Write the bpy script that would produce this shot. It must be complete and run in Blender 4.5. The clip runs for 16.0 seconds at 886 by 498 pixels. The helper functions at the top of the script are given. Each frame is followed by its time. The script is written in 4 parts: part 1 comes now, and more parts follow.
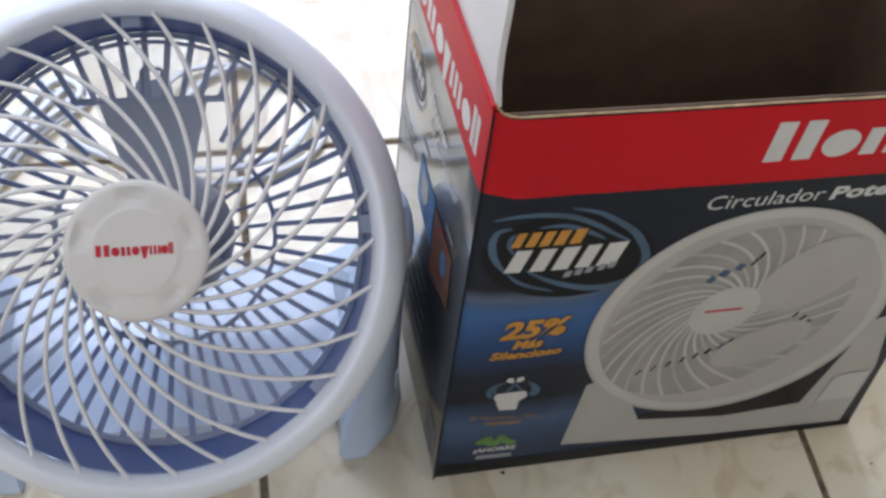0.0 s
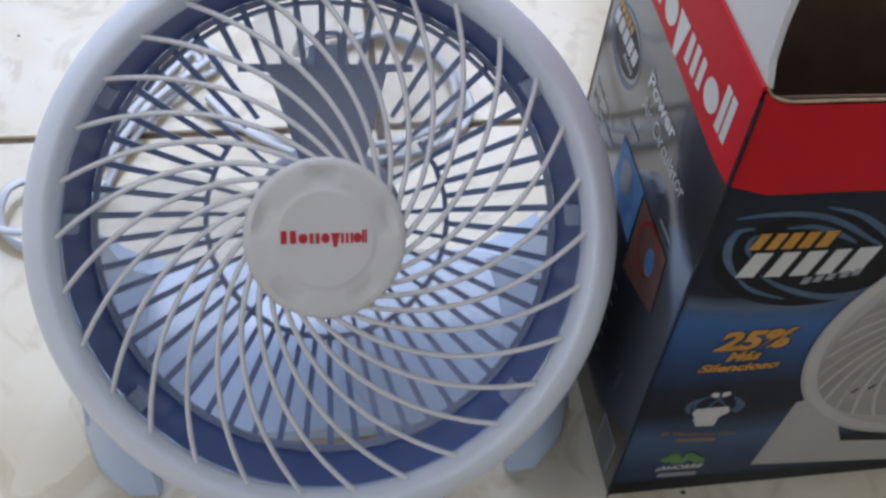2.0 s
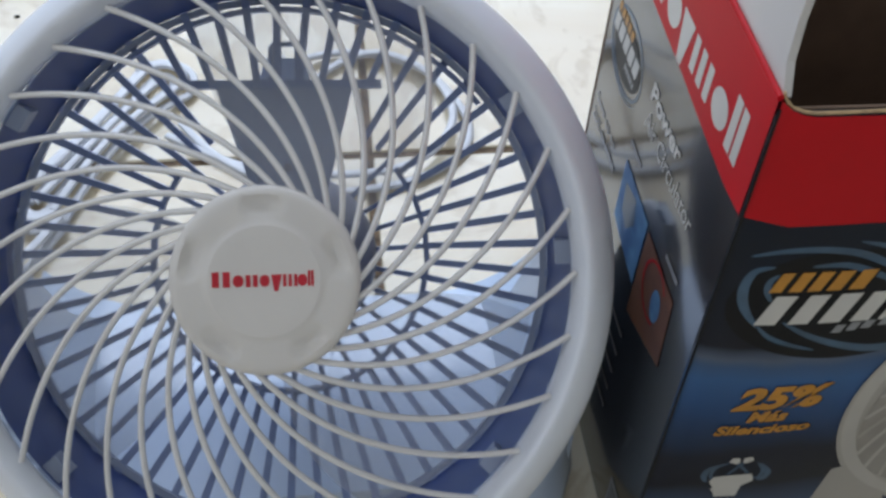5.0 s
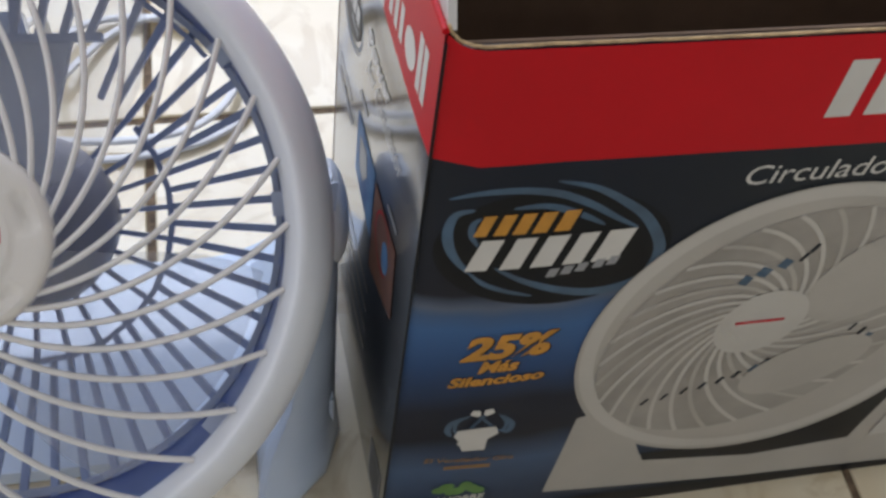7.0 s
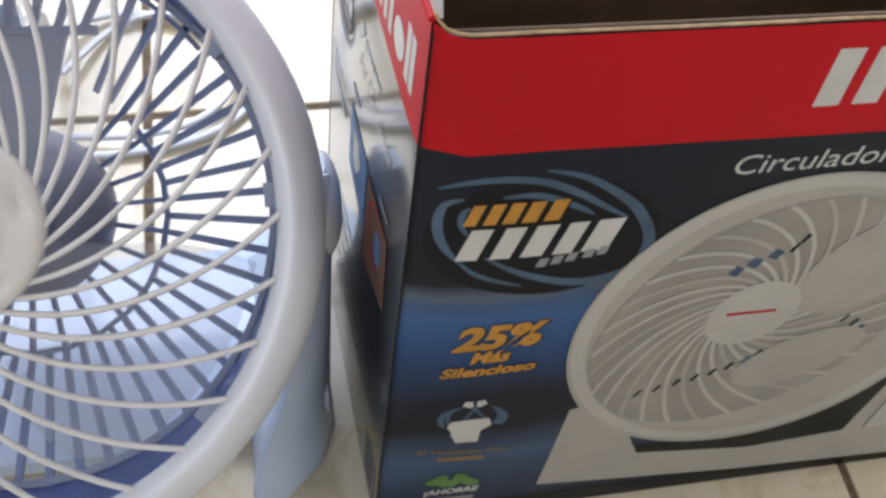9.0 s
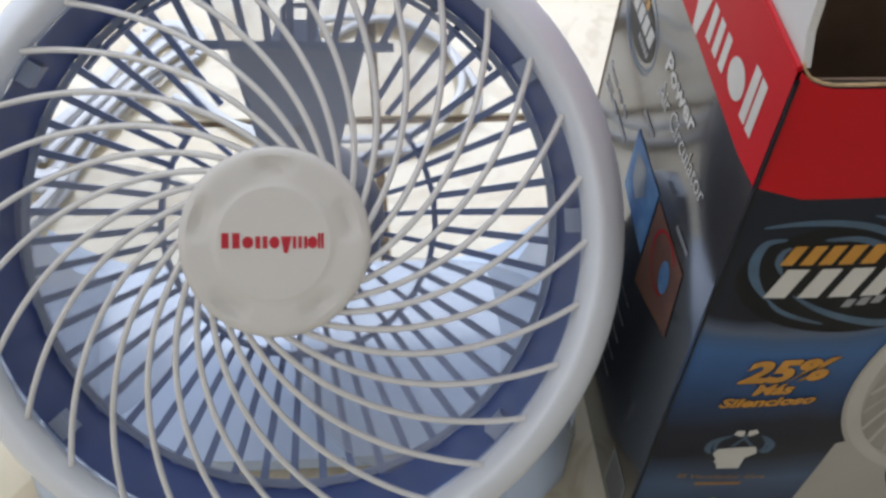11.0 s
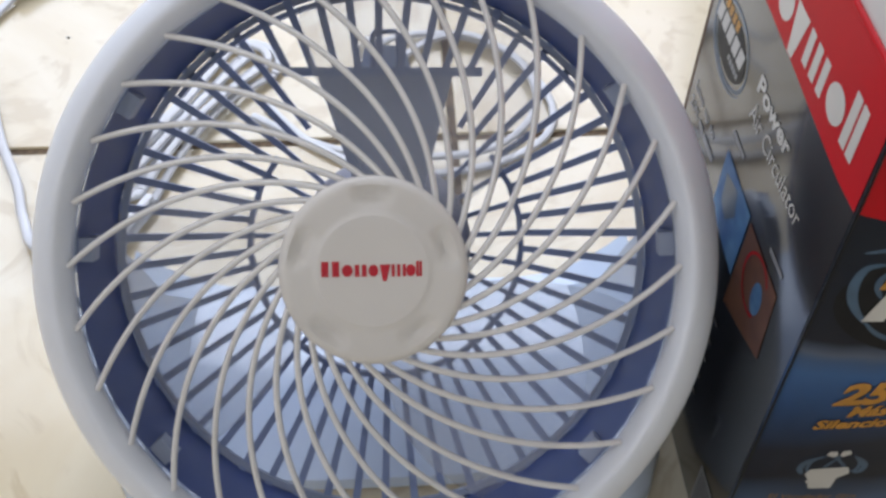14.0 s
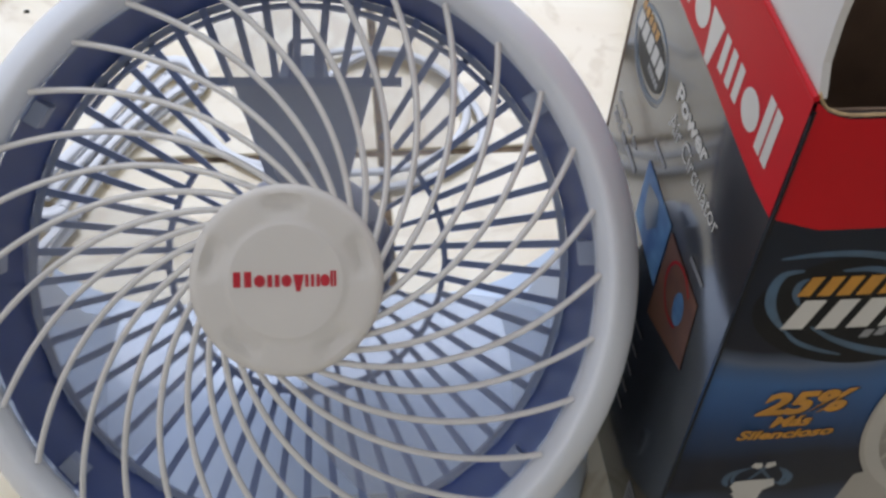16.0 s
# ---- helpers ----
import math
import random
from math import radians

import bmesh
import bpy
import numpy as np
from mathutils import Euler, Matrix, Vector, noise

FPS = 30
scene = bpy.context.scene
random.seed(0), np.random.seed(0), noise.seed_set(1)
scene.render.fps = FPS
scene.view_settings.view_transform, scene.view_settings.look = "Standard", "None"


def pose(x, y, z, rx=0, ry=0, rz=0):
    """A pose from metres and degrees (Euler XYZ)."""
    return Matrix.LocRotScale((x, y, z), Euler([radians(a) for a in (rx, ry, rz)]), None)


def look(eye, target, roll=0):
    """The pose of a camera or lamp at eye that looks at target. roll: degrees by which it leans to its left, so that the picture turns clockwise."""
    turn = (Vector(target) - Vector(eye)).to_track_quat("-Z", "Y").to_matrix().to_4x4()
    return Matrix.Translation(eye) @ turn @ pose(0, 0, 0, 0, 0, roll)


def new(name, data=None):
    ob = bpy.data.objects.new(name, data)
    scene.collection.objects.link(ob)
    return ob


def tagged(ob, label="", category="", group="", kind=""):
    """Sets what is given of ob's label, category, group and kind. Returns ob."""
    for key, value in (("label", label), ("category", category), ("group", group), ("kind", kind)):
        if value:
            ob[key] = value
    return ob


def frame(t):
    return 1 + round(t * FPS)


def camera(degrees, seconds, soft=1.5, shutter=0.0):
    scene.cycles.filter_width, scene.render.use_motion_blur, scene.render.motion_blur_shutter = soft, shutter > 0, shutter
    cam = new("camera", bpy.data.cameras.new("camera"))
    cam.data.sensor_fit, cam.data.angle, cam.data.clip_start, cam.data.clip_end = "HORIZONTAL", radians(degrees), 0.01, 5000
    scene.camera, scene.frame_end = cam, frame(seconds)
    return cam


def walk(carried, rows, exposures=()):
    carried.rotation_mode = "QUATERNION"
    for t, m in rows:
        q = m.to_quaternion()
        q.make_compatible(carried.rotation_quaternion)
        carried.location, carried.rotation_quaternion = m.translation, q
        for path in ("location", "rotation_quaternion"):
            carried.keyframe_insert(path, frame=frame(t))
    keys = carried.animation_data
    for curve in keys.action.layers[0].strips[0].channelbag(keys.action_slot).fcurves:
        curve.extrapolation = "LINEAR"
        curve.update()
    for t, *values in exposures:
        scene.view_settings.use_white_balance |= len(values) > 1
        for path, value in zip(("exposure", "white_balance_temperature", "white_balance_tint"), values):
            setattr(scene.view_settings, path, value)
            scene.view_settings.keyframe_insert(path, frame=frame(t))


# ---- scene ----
cam = camera(38.5, 16.0, soft=2.9)
PATH = [
    (0, (0.0070, -0.6440, 0.6587), (0.0793, -0.3306, 0.2759), 5.40),
    (0.3, (-0.0171, -0.6363, 0.6562), (0.0554, -0.3282, 0.2691), 5.33),
    (0.5, (-0.0392, -0.6372, 0.6525), (0.0380, -0.3245, 0.2700), 6.01),
    (0.7, (-0.0489, -0.6309, 0.6575), (0.0173, -0.3165, 0.2744), 5.68),
    (1, (-0.0548, -0.6272, 0.6560), (-0.0028, -0.3101, 0.2730), 4.99),
    (1.3, (-0.0723, -0.6181, 0.6492), (-0.0117, -0.3074, 0.2622), 6.15),
    (1.5, (-0.0652, -0.6266, 0.6482), (-0.0024, -0.3118, 0.2648), 6.33),
    (1.8, (-0.0615, -0.6218, 0.6504), (-0.0061, -0.3102, 0.2633), 5.75),
    (2, (-0.0641, -0.5828, 0.6037), (-0.0035, -0.2748, 0.2146), 5.98),
    (2.5, (-0.0315, -0.5234, 0.5437), (0.0017, -0.2199, 0.1477), 2.20),
    (3, (-0.0353, -0.5174, 0.5494), (0.0003, -0.1953, 0.1687), 1.63),
    (3.5, (-0.0355, -0.5171, 0.5515), (-0.0018, -0.1866, 0.1779), 1.10),
    (3.7, (-0.0312, -0.5200, 0.5484), (0.0027, -0.1945, 0.1704), 1.41),
    (5.8, (-0.0182, -0.5353, 0.5407), (0.0328, -0.2202, 0.1559), 4.32),
    (6, (-0.0101, -0.5357, 0.5378), (0.0444, -0.2234, 0.1512), 4.61),
    (6.5, (0.0208, -0.5359, 0.5339), (0.0921, -0.2257, 0.1483), 5.88),
    (7, (0.0468, -0.5434, 0.5304), (0.1253, -0.2324, 0.1469), 6.41),
    (7.5, (0.0586, -0.5516, 0.5279), (0.1324, -0.2366, 0.1467), 5.50),
    (8, (0.0571, -0.5501, 0.5292), (0.1320, -0.2330, 0.1498), 5.69),
    (8.2, (0.0592, -0.5497, 0.5286), (0.1356, -0.2335, 0.1489), 5.86),
    (10.3, (0.0136, -0.5448, 0.5372), (0.0699, -0.2342, 0.1494), 4.49),
    (10.5, (0.0038, -0.5402, 0.5402), (0.0532, -0.2290, 0.1520), 4.12),
    (11, (-0.0286, -0.5334, 0.5417), (0.0147, -0.2221, 0.1529), 4.49),
    (11.5, (-0.0406, -0.5285, 0.5449), (-0.0058, -0.2190, 0.1538), 4.04),
    (12, (-0.0398, -0.5258, 0.5448), (-0.0032, -0.2169, 0.1534), 4.20),
    (12.5, (-0.0516, -0.5296, 0.5440), (-0.0120, -0.2164, 0.1563), 4.24),
    (13, (-0.0450, -0.5327, 0.5468), (-0.0260, -0.2328, 0.1472), 1.41),
    (13.5, (-0.0445, -0.5290, 0.5478), (-0.0182, -0.2233, 0.1531), 2.01),
    (14, (-0.0456, -0.5271, 0.5502), (-0.0213, -0.2146, 0.1606), 1.29),
    (14.5, (-0.0497, -0.5245, 0.5500), (-0.0161, -0.2078, 0.1646), 2.35),
    (15, (-0.0479, -0.5236, 0.5498), (-0.0073, -0.1997, 0.1711), 3.04),
    (15.5, (-0.0317, -0.5285, 0.5428), (0.0054, -0.2058, 0.1627), 2.39),
    (16, (-0.0335, -0.5282, 0.5403), (0.0110, -0.2087, 0.1584), 3.65),
]
walk(cam, [(t, look(eye, target, roll)) for t, eye, target, roll in PATH],
     exposures=[(0.0, 0.33, 6150, 18), (0.5, 0.31, 6100, 18), (1.0, 0.06, 6050, 19), (1.5, -0.03, 6000, 19), (2.0, -0.13, 5850, 18), (2.5, -0.15, 5600, 17), (3.0, -0.03, 5850, 17), (3.5, -0.12, 5950, 16),
                (5.8, -0.10, 6200, 13), (6.0, -0.12, 6300, 13), (6.5, -0.09, 6300, 14), (7.0, 0.14, 6400, 17), (7.5, 0.37, 6450, 18), (8.2, 0.54, 6400, 18), (10.3, 0.50, 6450, 17), (10.5, 0.47, 6450, 17),
                (11.0, 0.17, 6400, 15), (12.0, 0.10, 6400, 16), (13.0, 0.10, 6450, 17), (14.0, 0.10, 6450, 17), (14.5, 0.01, 6450, 17), (16.0, 0.0, 6400, 17)])

# ---- world and light ----
world = bpy.data.worlds.new("daylight")
scene.world = world
world.use_nodes = True
wn = world.node_tree.nodes
sky = wn.new("ShaderNodeTexSky")
sky.sky_type, sky.sun_disc = "NISHITA", False
sky.sun_elevation, sky.sun_rotation = radians(48), radians(20)
world.node_tree.links.new(sky.outputs["Color"], wn["Background"].inputs["Color"])
wn["Background"].inputs["Strength"].default_value = 0.12


def area(name, m, sx, sy, power, colour):
    la = bpy.data.lights.new(name, "AREA")
    la.shape, la.size, la.size_y, la.energy, la.color = "RECTANGLE", sx, sy, power, colour
    ob = new(name, la)
    ob.matrix_basis = m
    return ob


# daylight that enters through the doorway behind the fan, and a weaker fill lamp added behind the camera
area("doorway_daylight", look((-0.30, 1.66, 1.50), (-0.15, -0.3, 0.0)), 2.0, 1.6, 43, (0.80, 0.893, 0.985))
area("unseen_fill_daylight", look((-1.655, -0.9, 1.5), (0.0, -0.75, 1.2)), 1.24, 1.04, 7.2, (1.0, 0.96, 0.89))


# ---- materials ----
def mat(name, colour, rough=0.5, metal=0.0, vary=0.12, scale=60.0, bump=0.06, coat=0.0, second=None, grain=600.0, sheen_scale=8.0):
    m = bpy.data.materials.new(name)
    m.use_nodes = True
    n, l = m.node_tree.nodes, m.node_tree.links
    b = n["Principled BSDF"]
    b.inputs["Roughness"].default_value, b.inputs["Metallic"].default_value = rough, metal
    b.inputs["Coat Weight"].default_value, b.inputs["Coat Roughness"].default_value = coat, 0.08
    tc = n.new("ShaderNodeTexCoord")
    big, fine = n.new("ShaderNodeTexNoise"), n.new("ShaderNodeTexNoise")
    big.inputs["Scale"].default_value, big.inputs["Detail"].default_value = scale, 5
    fine.inputs["Scale"].default_value, fine.inputs["Detail"].default_value = grain, 3
    for t in (big, fine):
        l.new(tc.outputs["Object"], t.inputs["Vector"])
    ramp = n.new("ShaderNodeValToRGB")
    other = second or tuple(c * (1 - vary * 2) for c in colour)
    ramp.color_ramp.elements[0].position, ramp.color_ramp.elements[1].position = 0.3, 0.65
    ramp.color_ramp.elements[0].color, ramp.color_ramp.elements[1].color = (*other, 1), (*colour, 1)
    l.new(big.outputs["Fac"], ramp.inputs["Fac"])
    l.new(ramp.outputs["Color"], b.inputs["Base Color"])
    rr = n.new("ShaderNodeMapRange")
    rr.inputs["To Min"].default_value, rr.inputs["To Max"].default_value = max(0.02, rough - 0.06), rough + 0.08
    l.new(big.outputs["Fac"], rr.inputs["Value"])
    l.new(rr.outputs["Result"], b.inputs["Roughness"])
    bp = n.new("ShaderNodeBump")
    bp.inputs["Strength"].default_value, bp.inputs["Distance"].default_value = bump, 0.0006
    l.new(fine.outputs["Fac"], bp.inputs["Height"])
    l.new(bp.outputs["Normal"], b.inputs["Normal"])
    return m


def tile_material():
    m = mat("glazed_cream_tile", (0.80, 0.765, 0.66), rough=0.16, coat=0.35, bump=0.03, grain=260)
    n, l = m.node_tree.nodes, m.node_tree.links
    b = n["Principled BSDF"]
    tc = n.new("ShaderNodeTexCoord")
    info = n.new("ShaderNodeObjectInfo")
    add = n.new("ShaderNodeVectorMath")
    add.operation = "MULTIPLY_ADD"
    add.inputs[1].default_value = (1, 1, 1)
    l.new(tc.outputs["Object"], add.inputs[0])
    mul = n.new("ShaderNodeMath")
    mul.operation, mul.inputs[1].default_value = "MULTIPLY", 37.0
    l.new(info.outputs["Random"], mul.inputs[0])
    l.new(mul.outputs[0], add.inputs[2])
    cloud = n.new("ShaderNodeTexNoise")
    cloud.inputs["Scale"].default_value, cloud.inputs["Detail"].default_value, cloud.inputs["Distortion"].default_value = 7.0, 7, 1.2
    l.new(add.outputs[0], cloud.inputs["Vector"])
    vein = n.new("ShaderNodeTexNoise")
    vein.inputs["Scale"].default_value, vein.inputs["Detail"].default_value, vein.inputs["Distortion"].default_value = 16.0, 6, 2.5
    l.new(add.outputs[0], vein.inputs["Vector"])
    r1, r2 = n.new("ShaderNodeValToRGB"), n.new("ShaderNodeValToRGB")
    r1.color_ramp.elements[0].position, r1.color_ramp.elements[0].color = 0.32, (0.67, 0.565, 0.375, 1)
    r1.color_ramp.elements[1].position, r1.color_ramp.elements[1].color = 0.62, (0.765, 0.70, 0.55, 1)
    e = r2.color_ramp.elements
    e[0].position, e[0].color = 0.36, (0.62, 0.52, 0.38, 1)
    e[1].position, e[1].color = 0.47, (1, 1, 1, 1)
    l.new(cloud.outputs["Fac"], r1.inputs["Fac"])
    l.new(vein.outputs["Fac"], r2.inputs["Fac"])
    mix = n.new("ShaderNodeMix")
    mix.data_type, mix.blend_type = "RGBA", "MULTIPLY"
    mix.inputs["Factor"].default_value = 0.38
    l.new(r1.outputs["Color"], mix.inputs["A"])
    l.new(r2.outputs["Color"], mix.inputs["B"])
    l.new(mix.outputs["Result"], b.inputs["Base Color"])
    return m


def navy_print():
    """The dark printed board of the box: near-black navy with a blue glow in two soft bands."""
    m = mat("navy_printed_board", (0.012, 0.014, 0.022), rough=0.34, coat=0.07, bump=0.02, grain=900)
    n, l = m.node_tree.nodes, m.node_tree.links
    b = n["Principled BSDF"]
    tc, sep = n.new("ShaderNodeTexCoord"), n.new("ShaderNodeSeparateXYZ")
    wob = n.new("ShaderNodeTexNoise")
    wob.inputs["Scale"].default_value, wob.inputs["Detail"].default_value = 9.0, 3
    l.new(tc.outputs["Object"], wob.inputs["Vector"])
    l.new(tc.outputs["Object"], sep.inputs[0])
    lift = n.new("ShaderNodeMath")
    lift.operation = "MULTIPLY_ADD"
    lift.inputs[1].default_value = 0.045
    l.new(wob.outputs["Fac"], lift.inputs[0])
    l.new(sep.outputs["Z"], lift.inputs[2])
    rz = n.new("ShaderNodeValToRGB")
    rz.color_ramp.elements[0].position, rz.color_ramp.elements[0].color = 0.05, (0.010, 0.014, 0.024, 1)
    rz.color_ramp.elements[1].position, rz.color_ramp.elements[1].color = 1.0, (0.008, 0.014, 0.026, 1)
    for p, c in ((0.20, (0.02, 0.04, 0.085)), (0.30, (0.055, 0.10, 0.19)), (0.37, (0.010, 0.013, 0.024)), (0.45, (0.011, 0.016, 0.032)), (0.53, (0.022, 0.068, 0.18)),
                 (0.62, (0.045, 0.125, 0.30)), (0.655, (0.055, 0.11, 0.22)), (0.675, (0.10, 0.13, 0.19)), (0.71, (0.012, 0.015, 0.026))):
        el = rz.color_ramp.elements.new(p)
        el.color = (*c, 1)
    sc = n.new("ShaderNodeMath")
    sc.operation, sc.inputs[1].default_value = "MULTIPLY", 3.6
    l.new(lift.outputs[0], sc.inputs[0])
    l.new(sc.outputs[0], rz.inputs["Fac"])
    across = n.new("ShaderNodeMapRange")
    across.inputs["From Min"].default_value, across.inputs["From Max"].default_value = 0.17, 0.25
    across.inputs["To Min"].default_value, across.inputs["To Max"].default_value = 0.0, 1.0
    l.new(sep.outputs["X"], across.inputs["Value"])
    mix = n.new("ShaderNodeMix")
    mix.data_type = "RGBA"
    mix.inputs["B"].default_value = (0.012, 0.018, 0.026, 1)
    l.new(across.outputs["Result"], mix.inputs["Factor"])
    l.new(rz.outputs["Color"], mix.inputs["A"])
    l.new(mix.outputs["Result"], b.inputs["Base Color"])
    return m


TILE = tile_material()
GROUT = mat("brown_grout", (0.22, 0.155, 0.10), rough=0.9, vary=0.25, scale=220, bump=0.5, second=(0.07, 0.05, 0.035))
WALL = mat("cream_wall_paint", (0.76, 0.745, 0.705), rough=0.85, vary=0.04, scale=4, bump=0.1, grain=300)
CEIL = mat("white_ceiling_paint", (0.80, 0.80, 0.78), rough=0.9, vary=0.03, scale=4, bump=0.1, grain=300)
EARTH = mat("pale_concrete_yard", (0.42, 0.41, 0.38), rough=0.9, vary=0.15, scale=2, bump=0.3)
WHITE = mat("white_satin_plastic", (0.76, 0.795, 0.865), rough=0.33, vary=0.025, scale=30, bump=0.10, grain=1500)
RIB = mat("white_grille_plastic", (0.81, 0.80, 0.79), rough=0.24, vary=0.03, scale=40, bump=0.05, grain=1200)
HUB = mat("warm_white_plastic", (0.72, 0.695, 0.665), rough=0.42, vary=0.03, scale=25, bump=0.12, grain=1600)
BLUE = mat("blue_shroud_plastic", (0.060, 0.105, 0.31), rough=0.45, vary=0.06, scale=30, bump=0.08, grain=1200)
GREY = mat("slate_blue_plastic", (0.29, 0.36, 0.56), rough=0.45, vary=0.06, scale=40, bump=0.08, grain=1200)
PLATE = mat("grey_blue_plastic", (0.37, 0.43, 0.57), rough=0.5, vary=0.06, scale=40, bump=0.1, grain=1200)
PALE = mat("pale_blue_white_plastic", (0.585, 0.685, 0.85), rough=0.14, vary=0.04, scale=20, bump=0.05, coat=0.25, grain=1200)
DARK = mat("dark_motor_housing", (0.29, 0.295, 0.36), rough=0.5, vary=0.1, scale=40, bump=0.1)
RED = mat("red_print", (0.56, 0.006, 0.014), rough=0.42, vary=0.06, scale=18, bump=0.03, coat=0.03, grain=900)
REDINK = mat("red_ink", (0.55, 0.012, 0.03), rough=0.45, vary=0.05, bump=0.02)
NAVY = navy_print()
BLACK = mat("black_gloss_board", (0.010, 0.010, 0.013), rough=0.14, vary=0.15, scale=14, bump=0.10, coat=0.7, grain=110)
WHITEINK = mat("white_ink", (0.62, 0.61, 0.58), rough=0.32, vary=0.04, bump=0.02, coat=0.12)
GREYINK = mat("grey_ink", (0.30, 0.31, 0.33), rough=0.35, vary=0.1, bump=0.02, coat=0.12)
GOLD = mat("orange_gold_ink", (0.58, 0.27, 0.03), rough=0.35, vary=0.12, scale=120, bump=0.02, coat=0.12)
OCHRE = mat("brown_orange_ink", (0.26, 0.14, 0.05), rough=0.4, vary=0.15, bump=0.02)
STEEL = mat("steel_blue_ink", (0.05, 0.115, 0.20), rough=0.3, vary=0.2, scale=70, bump=0.02, coat=0.15)
INKBLACK = mat("black_ink", (0.008, 0.009, 0.012), rough=0.35, vary=0.1, bump=0.02, coat=0.02)
GREEN = mat("green_ink", (0.10, 0.26, 0.05), rough=0.35, vary=0.15, scale=120, bump=0.02, coat=0.12)
SKYBLUE = mat("sky_blue_picture", (0.025, 0.115, 0.33), rough=0.5, vary=0.2, scale=60, bump=0.02, second=(0.16, 0.36, 0.60))
CLAY = mat("brown_picture", (0.22, 0.10, 0.06), rough=0.5, vary=0.2, scale=60, bump=0.02, second=(0.14, 0.06, 0.04))
PHOTO = mat("photo_light_grey", (0.43, 0.41, 0.375), rough=0.3, vary=0.06, scale=26, bump=0.02, coat=0.15)
PHOTOLIT = mat("photo_warm_white", (0.52, 0.505, 0.47), rough=0.3, vary=0.05, scale=26, bump=0.02, coat=0.15)
PHOTODARK = mat("photo_mid_grey", (0.35, 0.33, 0.30), rough=0.3, vary=0.12, scale=40, bump=0.02, coat=0.15)
# brown board, darker than the raw edge: the open box's inner shade is in it
CARD = mat("shaded_brown_cardboard", (0.20, 0.132, 0.092), rough=0.9, vary=0.12, scale=40, bump=0.3, grain=500)
KRAFT = mat("raw_cardboard_edge", (0.60, 0.42, 0.23), rough=0.9, vary=0.2, scale=260, bump=0.5)
FLAP = mat("white_board", (0.66, 0.645, 0.64), rough=0.35, vary=0.05, scale=20, bump=0.04, coat=0.25)
CORD = mat("white_vinyl_cord", (0.66, 0.685, 0.74), rough=0.3, vary=0.04, scale=40, bump=0.05, coat=0.2)
PAPER = mat("creased_white_label", (0.66, 0.655, 0.62), rough=0.6, vary=0.1, scale=60, bump=0.3, grain=200)
YELLOW = mat("yellow_plastic_film", (0.74, 0.66, 0.03), rough=0.2, vary=0.12, scale=40, bump=0.2, coat=0.5, grain=160)
CRUMB = mat("dark_crumb", (0.03, 0.035, 0.03), rough=0.9, vary=0.2)
for m in (RED, NAVY, BLUE, INKBLACK):
    m.node_tree.nodes["Principled BSDF"].inputs["Specular IOR Level"].default_value = 0.28
for m in (NAVY, INKBLACK, RED):
    m.node_tree.nodes["Principled BSDF"].inputs["Specular IOR Level"].default_value = 0.17


def veil_plastic():
    """Thin moulded blade plastic, made nearly clear to give the veil of spinning white blades."""
    m = mat("blade_spin_veil", (0.62, 0.64, 0.70), rough=0.35, vary=0.05, scale=30, bump=0.03)
    n, l = m.node_tree.nodes, m.node_tree.links
    see, mix = n.new("ShaderNodeBsdfTransparent"), n.new("ShaderNodeMixShader")
    mix.inputs[0].default_value = 0.17
    l.new(see.outputs[0], mix.inputs[1])
    l.new(n["Principled BSDF"].outputs[0], mix.inputs[2])
    l.new(mix.outputs[0], n["Material Output"].inputs["Surface"])
    return m


BLADEVEIL = veil_plastic()


# ---- mesh helpers ----
def part(name, bm, material, parent=None, label="", smooth=True):
    me = bpy.data.meshes.new(name)
    bmesh.ops.recalc_face_normals(bm, faces=bm.faces)
    bm.to_mesh(me)
    bm.free()
    for p in me.polygons:
        p.use_smooth = smooth
    if smooth:
        me.set_sharp_from_angle(angle=radians(38))
    me.materials.append(material)
    ob = new(name, me)
    if parent:
        ob.parent = parent
        m = parent.matrix_basis.copy()
        if parent.parent:
            m = parent.parent.matrix_basis @ parent.matrix_parent_inverse @ m
        ob.matrix_parent_inverse = m.inverted()
    if label:
        ob["label"] = label
    return ob


def thing(name, at, label, category, group=""):
    ob = new(name)
    ob.matrix_basis = pose(*at)
    ob.empty_display_size = 0.02
    return tagged(ob, label, category, group)


def box(bm, lo, hi, m=None, bevel=0.0):
    vs = [bm.verts.new(v) for v in ((x, y, z) for x in (lo[0], hi[0]) for y in (lo[1], hi[1]) for z in (lo[2], hi[2]))]
    fs = [bm.faces.new([vs[i] for i in q]) for q in ((0, 1, 3, 2), (4, 6, 7, 5), (0, 4, 5, 1), (2, 3, 7, 6), (0, 2, 6, 4), (1, 5, 7, 3))]
    if bevel:
        es = list({e for f in fs for e in f.edges})
        r = bmesh.ops.bevel(bm, geom=es, offset=bevel, segments=2, affect="EDGES", profile=0.5)
        vs = list({v for f in r["faces"] for v in f.verts} | {v for v in vs if v.is_valid})
    if m is not None:
        for v in vs:
            v.co = m @ v.co
    return vs


